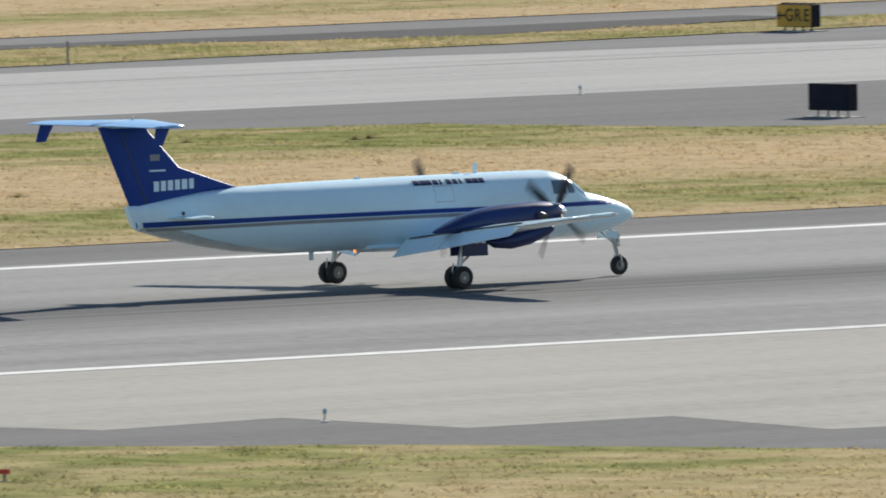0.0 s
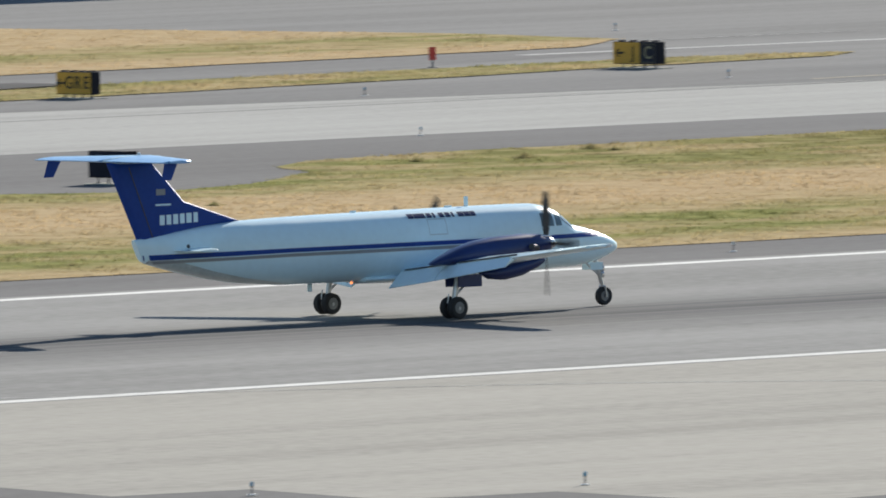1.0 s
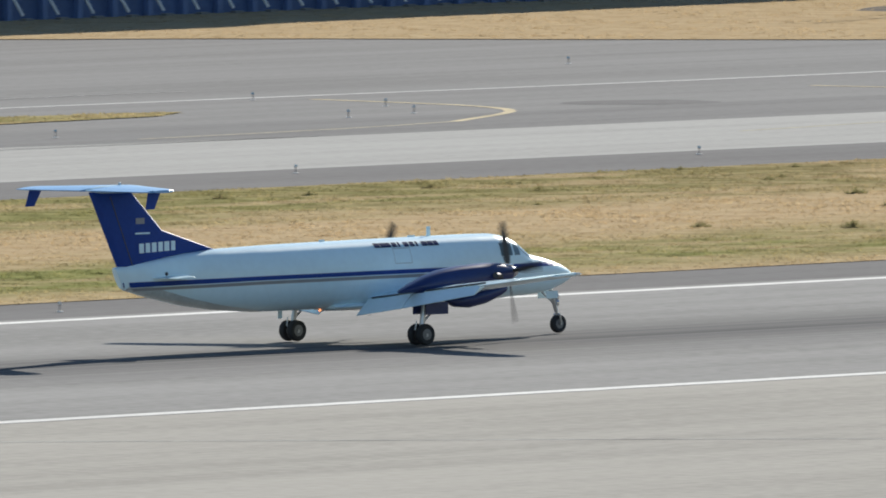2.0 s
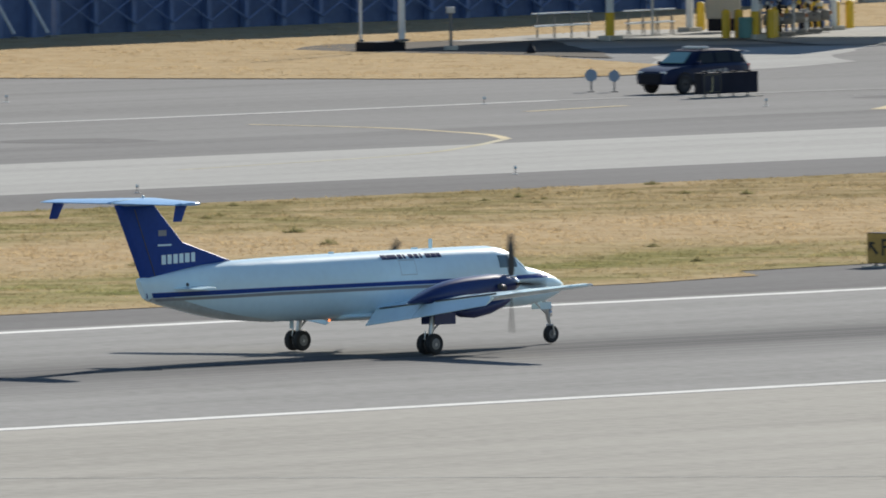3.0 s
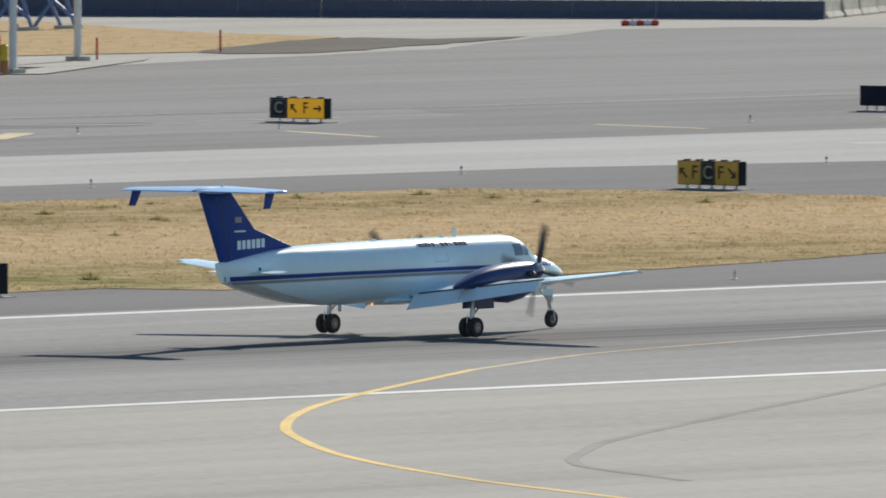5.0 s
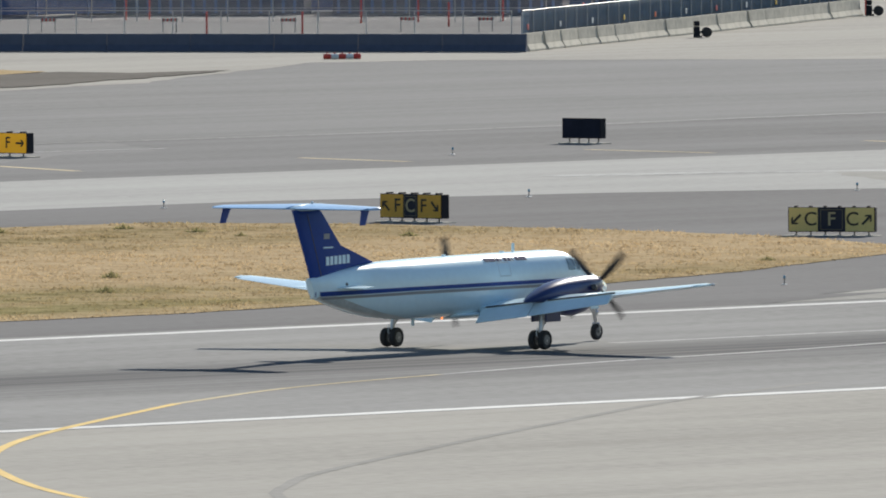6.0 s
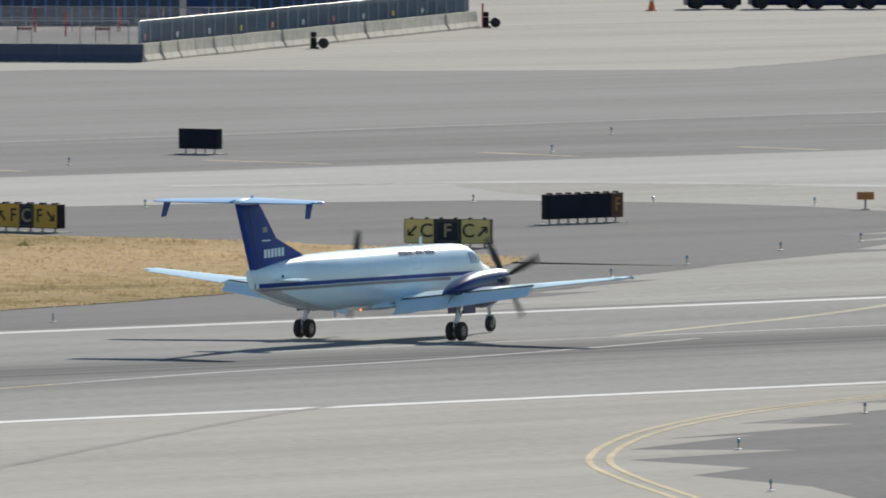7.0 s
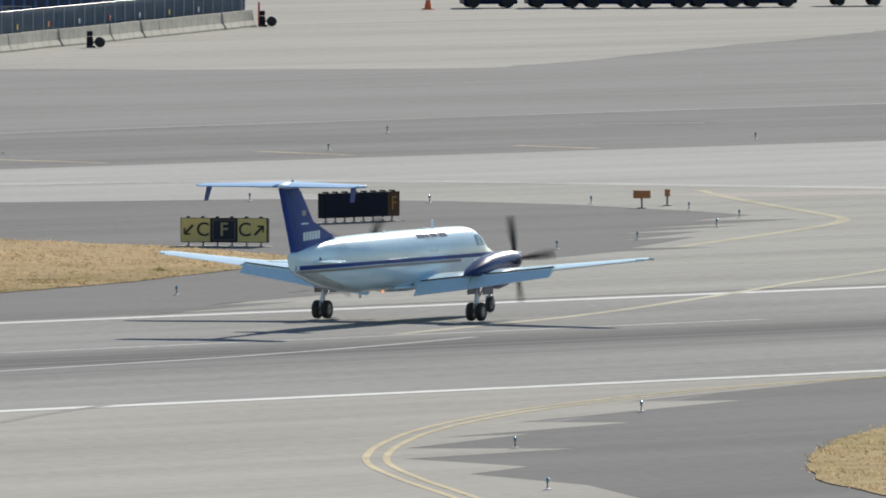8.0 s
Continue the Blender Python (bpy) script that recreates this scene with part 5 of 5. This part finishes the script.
tube(bm, (0, 0, 0), (0, 0, 1.7), 0.07, seg=10)
part("stem", bm, M_FIX, s)
bm = bmesh.new()
box(bm, (0, 0, 1.75), (0.36, 0.3, 0.28), 0.03)
part("head", bm, M_GALV, s)
bm = bmesh.new()
box(bm, (0, 0, 0.1), (0.6, 0.6, 0.2), 0.04)
part("foot", bm, M_BARRIER, s)
bm = bmesh.new()
lathe(bm, [(0.2, 0), (0.22, 0.1), (0.1, 0.3), (0.03, 0.42)], None, 10)
tagged(part("hydrant", bm, M_SIGN_FRAME), "small dark hydrant at the gravel's edge", "hydrant").matrix_world = pose(621.3, 621.6, 0.05)


# ---------------------------------------------------------------- barriers, fence and cones
def barrier_bm(length):
    bm = bmesh.new()
    prof = [(-0.30, 0), (-0.30, 0.08), (-0.15, 0.33), (-0.085, 0.86), (0.085, 0.86), (0.15, 0.33), (0.30, 0.08), (0.30, 0)]
    skin(bm, [[bm.verts.new((x, y, z)) for y, z in prof] for x in (-length / 2 + 0.015, length / 2 - 0.015)])
    return bm


def row_of(name, mt, label, group, a, b, length, loose=1.0):
    d = Vector((b[0] - a[0], b[1] - a[1]))
    n = round(d.length / length)
    turn = math.degrees(math.atan2(d.y, d.x))
    first = None
    rr = random.Random(5)
    for k in range(n):
        q = Vector(a) + d * ((k + 0.5) / n)
        m = pose(q.x + loose * rr.uniform(-0.08, 0.08), q.y + loose * rr.uniform(-0.08, 0.08), 0.02, 0, 0, turn + loose * rr.uniform(-1.2, 1.2))
        if first is None:
            first = part(name, barrier_bm(d.length / n), mt)
            tagged(first, label, "barrier", group)
            first.matrix_world = m
        else:
            copy_thing(first, m)


row_of("concrete_barrier", M_BARRIER, "pale concrete jersey barrier below a fence", "barriers along the fence", (739.4, 659.0), (808.5, 697.2), 4.0)
row_of("plastic_barrier", M_BARRIER_BLUE, "dark blue jersey barrier on pale concrete", "barriers along the apron", (738.75, 658.2), (708, 712.6), 4.2, 0.15)


def fence(a, b, high, label, bay=2.4):
    d = Vector((b[0] - a[0], b[1] - a[1], 0))
    n = d.length
    f = thing("chain_link_fence", label, "fence", "", Matrix.Translation((a[0], a[1], 0)) @ Matrix.Rotation(math.atan2(d.y, d.x), 4, "Z"))
    k = 0
    while k * bay <= n:
        bm = bmesh.new()
        tube(bm, (k * bay, 0, 0), (k * bay, 0, high), 0.026, seg=8)
        part("fence_post", bm, M_GALV, f)
        k += 1
    for z, r in ((high, 0.022), (0.72, 0.02)):
        bm = bmesh.new()
        tube(bm, (0, 0, z), (n, 0, z), r, seg=8)
        part("rail", bm, M_GALV, f, "bright galvanised rail")
    bm = bmesh.new()
    sp, x = 0.13, -high
    while x < n:
        for s in (1, -1):
            x0, x1 = (x, x + high) if s > 0 else (x + high, x)
            z0, z1 = 0.1, high
            if min(x0, x1) >= 0 and max(x0, x1) <= n:
                p, q = Vector((x0, 0, z0)), Vector((x1, 0, z1))
                o = Vector((0.010 * s, 0.004, 0.010))
                bm.faces.new([bm.verts.new(v) for v in (p - o, q - o, q + o, p + o)])
        x += sp
    tagged(part("wire_mesh", bm, M_FIX, f, "grey chain link mesh"), kind="stuff")
    return f


screened = fence((740.2, 659.8), (808.5, 697.6), 1.95, "tall chain link fence with a blue-grey screen behind pale concrete barriers")
M_SCREEN, n_, l_, b_ = nodes_of("blue_grey_screen_cloth")
b_.inputs["Base Color"].default_value, b_.inputs["Roughness"].default_value = (0.13, 0.20, 0.27, 1), 0.9
weave = noise_of(n_, l_, n_.new("ShaderNodeTexCoord").outputs["Object"], 3.0, (1, 1, 0.4), 6)
l_.new(ramp_of(n_, l_, weave, [(0.35, (0.11, 0.19, 0.29)), (0.65, (0.20, 0.30, 0.42))]), b_.inputs["Base Color"])
clear = n_.new("ShaderNodeBsdfTransparent")
blend = n_.new("ShaderNodeMixShader")
blend.inputs[0].default_value = 0.3
l_.new(b_.outputs[0], blend.inputs[1])
l_.new(clear.outputs[0], blend.inputs[2])
l_.new(blend.outputs[0], n_["Material Output"].inputs["Surface"])
k = 0
while k * 2.4 + 2.4 < 78:
    bm = bmesh.new()
    box(bm, (k * 2.4 + 1.2, 0.06, 1.0), (2.36, 0.012, 1.8))
    part("screen_panel", bm, M_SCREEN, screened, "blue-grey screen cloth")
    k += 1
# plain coloured plates stand in for the small lights along the fence
for k, mt in enumerate((M_RED, M_POST, M_POST, M_BOLLARD, M_ORANGE, M_POST, M_RED, M_POST, M_BOLLARD, M_POST)):
    bm = bmesh.new()
    box(bm, (1.0 + k * 7.2, -0.05, 1.15), (0.26, 0.03, 0.26), 0.01)
    part("fence_light_plate", bm, mt, screened, "small coloured plate in place of a fence light")
sheet("works_yard", [(740, 660), (808, 698.5), (850, 740), (830, 800), (740, 800), (706, 718)], 0.006, M_DARK, "grey asphalt works yard behind barriers", "yard")
fence((740.2, 660.5), (712, 709), 1.95, "chain link fence behind dark blue barriers")
fence((775, 727), (792, 698), 1.3, "chain link fence inside the works yard")
red = bollard(pose(755.6, 694.7, 0.02), M_RED, 1.25, 0.05, "slim red delineator post in the works yard")
for x, y in ((758.1, 690.5), (778.2, 698.7), (785.3, 707.2), (781.8, 708.0), (782.1, 723.1), (781.5, 724.2), (789.4, 705), (781, 692), (800, 700), (809.5, 697.6)):
    copy_thing(red, pose(x, y, 0.02))


def barricade(m):
    s = thing("barricade", "small striped works barricade in the yard", "barricade", "barricades in the works yard", m)
    bm = bmesh.new()
    box(bm, (0, 0, 0.62), (0.8, 0.04, 0.16), 0.01)
    p = part("board", bm, M_BEIGE, s, "pale board with red stripes")
    for k in range(4):
        bm = bmesh.new()
        box(bm, (-0.3 + 0.2 * k, -0.026, 0.62), (0.09, 0.012, 0.15))
        part("red_stripe", bm, M_RED, p)
    for x in (-0.34, 0.34):
        bm = bmesh.new()
        tube(bm, (x, -0.2, 0), (x, 0, 0.75), 0.025, seg=6)
        tube(bm, (x, 0.2, 0), (x, 0, 0.75), 0.025, seg=6)
        part("trestle", bm, M_FIX, s)
    return s


first = barricade(pose(758.0, 707.8, 0.02, 0, 0, -48))
for x, y in ((761.2, 702.4), (764.3, 697.1), (769.4, 693.6), (771.4, 690.1)):
    copy_thing(first, pose(x, y, 0.02, 0, 0, -48))


def cone(m):
    s = thing("traffic_cone", "orange traffic cone with a white collar", "cone", "cones on the apron", m)
    bm = bmesh.new()
    box(bm, (0, 0, 0.03), (0.5, 0.5, 0.06), 0.02)
    lathe(bm, [(0.2, 0.05), (0.04, 1.0), (0.02, 1.02)], None, 14)
    c = part("cone_body", bm, M_ORANGE, s, "", 0.8)
    bm = bmesh.new()
    lathe(bm, [(0.135, 0.5), (0.09, 0.72)], None, 14)
    part("collar", bm, M_POST, c, "white reflective collar")
    return s


first = cone(pose(847.2, 718.0, 0.02))
copy_thing(first, pose(860.5, 725.6, 0.02))


def lamp_stack(m):
    """A dark wheeled light stand with a round reel beside it."""
    s = thing("wheeled_light_stand", "dark wheeled light stand with a round reel", "light stand", "light stands along the barrier", m)
    bm = bmesh.new()
    box(bm, (0, 0, 0.30), (0.32, 0.3, 0.50), 0.05)
    box(bm, (0, 0, 0.70), (0.30, 0.28, 0.26), 0.05)
    part("housing", bm, M_SIGN_FRAME, s)
    bm = bmesh.new()
    box(bm, (0.05, 0, 0.05), (0.44, 0.4, 0.1), 0.03)
    part("foot", bm, M_RUBBER, s)
    bm = bmesh.new()
    lathe(bm, [(0.1, -0.18), (0.25, -0.16), (0.27, 0), (0.25, 0.16), (0.1, 0.18)], Matrix.Translation((0.50, -0.15, 0.28)) @ Matrix.Rotation(math.pi / 2, 4, "X"), 18)
    part("reel", bm, M_RUBBER, s, "black round reel")
    bm = bmesh.new()
    tube(bm, (0, 0, 0.3), (0.50, -0.15, 0.28), 0.04, seg=8)
    part("drawbar", bm, M_FIX, s)
    return s


first = lamp_stack(pose(766.0, 671.2, 0.02, 0, 0, -48))
copy_thing(first, pose(808.6, 696.6, 0.02, 0, 0, -48))

# hose float, red and white, lying on the concrete
s = thing("barrier_float", "red and white lightweight barrier tube lying on concrete", "barrier", "", pose(722.8, 655.8, 0.02, 0, 0, -38))
for k in range(5):
    bm = bmesh.new()
    lathe(bm, [(0.1, -0.18), (0.13, -0.15), (0.13, 0.15), (0.1, 0.18)], Matrix.Translation((-0.72 + 0.36 * k, 0, 0.13)) @ Matrix.Rotation(math.pi / 2, 4, "Y"), 14)
    seg = part("segment", bm, M_RED if k % 2 == 0 else M_POST, s, "", 0.7)
    bm = bmesh.new()
    lathe(bm, [(0.04, 0.24), (0.04, 0.31), (0.01, 0.33)], Matrix.Translation((-0.72 + 0.36 * k, 0, 0)), 8)
    part("marker_lamp", bm, M_RED, seg)


# ---------------------------------------------------------------- vehicles
def container(m, ln, h, label):
    s = thing("shipping_container", label, "container", "containers in the works yard", m)
    bm = bmesh.new()
    box(bm, (0, 0, h / 2), (ln, 2.4, h), 0.04)
    b = part("body", bm, M_BARRIER_BLUE, s, "dark blue ribbed steel body")
    k = 0
    while -ln / 2 + 0.3 + k * 0.6 < ln / 2:
        bm = bmesh.new()
        box(bm, (-ln / 2 + 0.3 + k * 0.6, -1.22, h / 2), (0.14, 0.05, h * 0.92), 0.01)
        part("rib", bm, M_WALL_RIB, b)
        k += 1
    return s


for x, y, turn in ((786, 742, -57), (793.5, 730.5, -57), (801, 719, -57), (808.5, 707.5, -57), (779, 754, -57), (822, 716, 29), (833, 722, 29)):
    container(pose(x, y, 0, 0, 0, turn), 12.2, 2.6, "dark blue steel container behind the works fence")


def tug(m):
    s = thing("baggage_tractor", "dark blue apron tractor parked on concrete", "tractor", "tractors parked on the apron", m)
    bm = bmesh.new()
    box(bm, (0, 0, 0.62), (3.0, 1.5, 0.84), 0.12)
    b = part("body", bm, M_NAVY, s, "dark blue body", 0.6)
    bm = bmesh.new()
    box(bm, (-0.4, 0, 1.45), (1.3, 1.35, 0.9), 0.1)
    part("cab", bm, M_GLASS, s, "dark glazed cab", 0.6)
    for k in (-0.6, 0.2, 0.9):
        bm = bmesh.new()
        box(bm, (k, -0.77, 0.8), (0.42, 0.02, 0.16), 0.01)
        part("lettering_bar", bm, M_POST, b)
    for x in (-0.95, 0.95):
        for y in (-0.68, 0.68):
            bm = bmesh.new()
            lathe(bm, [(0.18, -0.14), (0.36, -0.14), (0.4, 0), (0.36, 0.14), (0.18, 0.14)], Matrix.Translation((x, y, 0.4)) @ Matrix.Rotation(math.pi / 2, 4, "X"), 18)
            part("wheel", bm, M_RUBBER, s)
    return s


first = tug(pose(853.0, 718.6, 0.02, 0, 0, -40))
for k, (x, y) in enumerate(((855.6, 716.2), (857.2, 713.6), (859.6, 711.9), (862.0, 710.1), (864.8, 708.6))):
    copy_thing(first, pose(x, y, 0.02, 0, 0, -40))

trailer = thing("apron_trailer", "low white box trailer parked on pale concrete", "trailer", "", pose(870.6, 707.2, 0.02, 0, 0, -40))
bm = bmesh.new()
box(bm, (0, 0, 0.95), (3.4, 1.8, 0.9), 0.06)
part("body", bm, M_POST, trailer, "white painted box body")
bm = bmesh.new()
box(bm, (0, 0, 0.42), (3.2, 1.5, 0.16), 0.03)
part("chassis", bm, M_SIGN_FRAME, trailer)
for x in (-1.0, 1.0):
    for y in (-0.75, 0.75):
        bm = bmesh.new()
        lathe(bm, [(0.1, -0.1), (0.26, -0.1), (0.3, 0), (0.26, 0.1), (0.1, 0.1)], Matrix.Translation((x, y, 0.3)) @ Matrix.Rotation(math.pi / 2, 4, "X"), 16)
        part("wheel", bm, M_RUBBER, trailer)

# the dark sport utility vehicle that drives across
suv = thing("police_car", "dark blue sport utility car with a roof light bar driving slowly", "car")
bm = bmesh.new()
secs = [(2.46, 0.46, 0.72, 0.70), (2.40, 0.40, 0.90, 0.82), (2.15, 0.37, 1.00, 0.91), (1.6, 0.36, 1.07, 0.96), (1.0, 0.36, 1.13, 0.98), (0.0, 0.36, 1.16, 0.99), (-1.6, 0.36, 1.18, 0.98), (-2.2, 0.40, 1.17, 0.94),
        (-2.38, 0.44, 1.12, 0.88), (-2.45, 0.5, 1.0, 0.78)]
skin(bm, [[bm.verts.new((x, y * w, z)) for y, z in ((-0.92, lo), (-1, lo + 0.14), (-1, hi - 0.12), (-0.93, hi), (0.93, hi), (1, hi - 0.12), (1, lo + 0.14), (0.92, lo))] for x, lo, hi, w in secs])
car_body = part("body", bm, M_NAVY, suv, "dark navy painted body", 0.5)
bm = bmesh.new()
secs = [(1.15, 1.10, 1.12, 0.86), (0.45, 1.10, 1.66, 0.74), (0.1, 1.10, 1.74, 0.73), (-1.4, 1.10, 1.74, 0.73), (-2.0, 1.10, 1.66, 0.74), (-2.35, 1.10, 1.14, 0.84)]
skin(bm, [[bm.verts.new((x, y, z)) for y, z in ((-0.9, lo), (-w, hi - 0.06), (-w + 0.08, hi), (w - 0.08, hi), (w, hi - 0.06), (0.9, lo))] for x, lo, hi, w in secs])
part("cabin", bm, M_NAVY_MATT, suv, "navy roof and pillars", 0.5)
M_CAR_GLASS = plain("teal_tinted_glass", (0.20, 0.36, 0.36), 0.2)
M_CAR_DARK = plain("black_car_glass", (0.006, 0.009, 0.014), 0.3, spec=0.2)
bm = bmesh.new()
bm.faces.new([bm.verts.new(v) for v in ((1.08, -0.70, 1.19), (1.08, 0.52, 1.19), (0.56, 0.44, 1.60), (0.56, -0.58, 1.60))])
r = bmesh.ops.extrude_face_region(bm, geom=bm.faces[:])
bmesh.ops.translate(bm, vec=(0.03, 0, 0.03), verts=[v for v in r["geom"] if isinstance(v, bmesh.types.BMVert)])
part("windscreen", bm, M_CAR_GLASS, suv, "pale teal windscreen")
for s in (-1, 1):
    for x0, x1, x2, x3 in ((0.75, 0.35, -0.32, -0.32), (-0.42, -0.42, -1.3, -1.3), (-1.4, -1.4, -1.9, -2.1)):
        bm = bmesh.new()
        bm.faces.new([bm.verts.new(v) for v in ((x0, s * 0.895, 1.2), (x1, s * 0.775, 1.6), (x2, s * 0.775, 1.6), (x3, s * 0.895, 1.2))])
        r = bmesh.ops.extrude_face_region(bm, geom=bm.faces[:])
        bmesh.ops.translate(bm, vec=(0, s * 0.02, 0), verts=[v for v in r["geom"] if isinstance(v, bmesh.types.BMVert)])
        part("side_window", bm, M_CAR_DARK, suv, "dark side window")
    bm = bmesh.new()
    box(bm, (2.36, s * 0.62, 0.84), (0.12, 0.34, 0.13), 0.03)
    part("headlight", bm, M_WHITE_GLASS, car_body, "clear headlight")
    bm = bmesh.new()
    box(bm, (0.75, s * 1.05, 1.2), (0.14, 0.2, 0.14), 0.03)
    part("mirror", bm, M_NAVY, car_body)
    for k in range(5):
        bm = bmesh.new()
        box(bm, (0.42 - 0.32 * k, s * 0.985, 0.82 + 0.02 * k), (0.22, 0.016, 0.15), 0.0)
        part("lettering_bar", bm, M_PAINT_GREY, car_body)
for s in (-1, 1):
    for x in (-1.5, 1.5):
        bm = bmesh.new()
        arch = [[bm.verts.new((x + r * math.cos(a), s * 0.975 + w, 0.40 + r * math.sin(a))) for r, w in ((0.41, -0.02), (0.47, -0.02), (0.47, 0.02), (0.41, 0.02))] for a in steps(-0.2, math.pi + 0.2, 16)]
        skin(bm, arch)
        part("wheel_arch", bm, M_CAR_DARK, car_body, "black wheel arch trim")
    bm = bmesh.new()
    box(bm, (0.0, s * 0.985, 0.42), (2.0, 0.05, 0.1), 0.02)
    part("sill", bm, M_CAR_DARK, car_body)
    bm = bmesh.new()
    box(bm, (-2.38, s * 0.80, 0.98), (0.1, 0.16, 0.3), 0.03)
    part("tail_light", bm, M_RED, car_body, "red tail light")
bm = bmesh.new()
box(bm, (2.44, 0, 0.74), (0.06, 0.95, 0.2), 0.02)
part("grille", bm, M_CAR_DARK, car_body, "black grille")
bm = bmesh.new()
box(bm, (-0.2, 0, 1.80), (0.34, 1.1, 0.1), 0.03)
part("light_bar", bm, M_WHITE_GLASS, suv, "pale roof light bar")
bm = bmesh.new()
box(bm, (2.5, 0, 0.62), (0.12, 1.1, 0.4), 0.04)
part("push_bumper", bm, M_SIGN_FRAME, suv, "dark push bumper")
bm = bmesh.new()
box(bm, (-2.3, 0, 1.62), (0.25, 1.2, 0.06), 0.02)
part("spoiler", bm, M_NAVY, suv)
# small pale block at one rear corner of the roof
bm = bmesh.new()
box(bm, (-2.4, 0.72, 1.60), (0.1, 0.16, 0.05), 0.015)
part("rear_roof_block", bm, M_WHITE_GLASS, suv, "small pale block at the rear roof edge")
for x in (-1.5, 1.5):
    for y in (-0.87, 0.87):
        WHEELS.append(wheel("car_wheel", suv, (x, y, 0.39), 0.39, 0.27, "black tyre on a dark rim", M_DARK_RIM))



# hoarding at the back of the works yard
def hoarding(a, b, high):
    d = Vector((b[0] - a[0], b[1] - a[1], 0))
    s = thing("hoarding", "high dark blue panel hoarding behind the works yard", "hoarding", "", Matrix.Translation((a[0], a[1], 0)) @ Matrix.Rotation(math.atan2(d.y, d.x), 4, "Z"))
    n = round(d.length / 3.0)
    w = d.length / n
    for k in range(n):
        bm = bmesh.new()
        box(bm, ((k + 0.5) * w, 0.02 * (k % 2), high / 2 + 0.1), (w - 0.03, 0.06, high), 0.01)
        part("hoarding_panel", bm, M_WALL, s, "dark blue sheet panel")
        bm = bmesh.new()
        tube(bm, (k * w, -0.12, 0), (k * w, -0.12, high * 0.6), 0.05, seg=8)
        part("hoarding_post", bm, M_WALL_RIB, s)
    return s


hoarding((766, 742), (826, 720.5), 4.2)


BLADES = [(0.0, 30), (0.5, 30), (1.0, 0), (2.5, -15), (3.0, 0), (3.5, 40), (4.0, 38), (5.5, 0), (6.0, 46), (6.5, 0), (7.0, -28), (7.5, 25), (8.0, -8)]


def blade_angle(k):
    """The propellers' turn at a step: nearly a quarter turn each step, drifting between the known positions."""
    known, last = [], 0.0
    for t, a in BLADES:
        c = a - 83 * round(t * FPS)
        last = c + 90 * round((last - c) / 90)
        known.append((t * FPS, last))
    return 83 * k + float(np.interp(k, [q[0] for q in known], [q[1] for q in known]))


def motions():
    walk(plane, [(k * 0.2, plane_at(k * 0.2)) for k in range(41)])
    walk(suv, [(k * 1.0, pose(578.8 - 5.4 * (k * 1.0 - 3.5), 572.7, 0.02, 0, 0, 182)) for k in range(9)])
    frames = range(0, 8 * FPS + 1)
    for ob in plane.children:
        if ob.name.startswith("propeller"):
            x, y, z = ob.location
            lag = 0 if y < 0 else 35
            walk(ob, [(k / FPS, pose(x, y, z, (blade_angle(k) + lag) % 360)) for k in frames])
    for ob in WHEELS:
        x, y, z = ob.location
        turn = 70 if ob.parent is plane else 16
        walk(ob, [(k / FPS, pose(x, y, z, 0, (turn * k) % 360)) for k in frames])


motions()
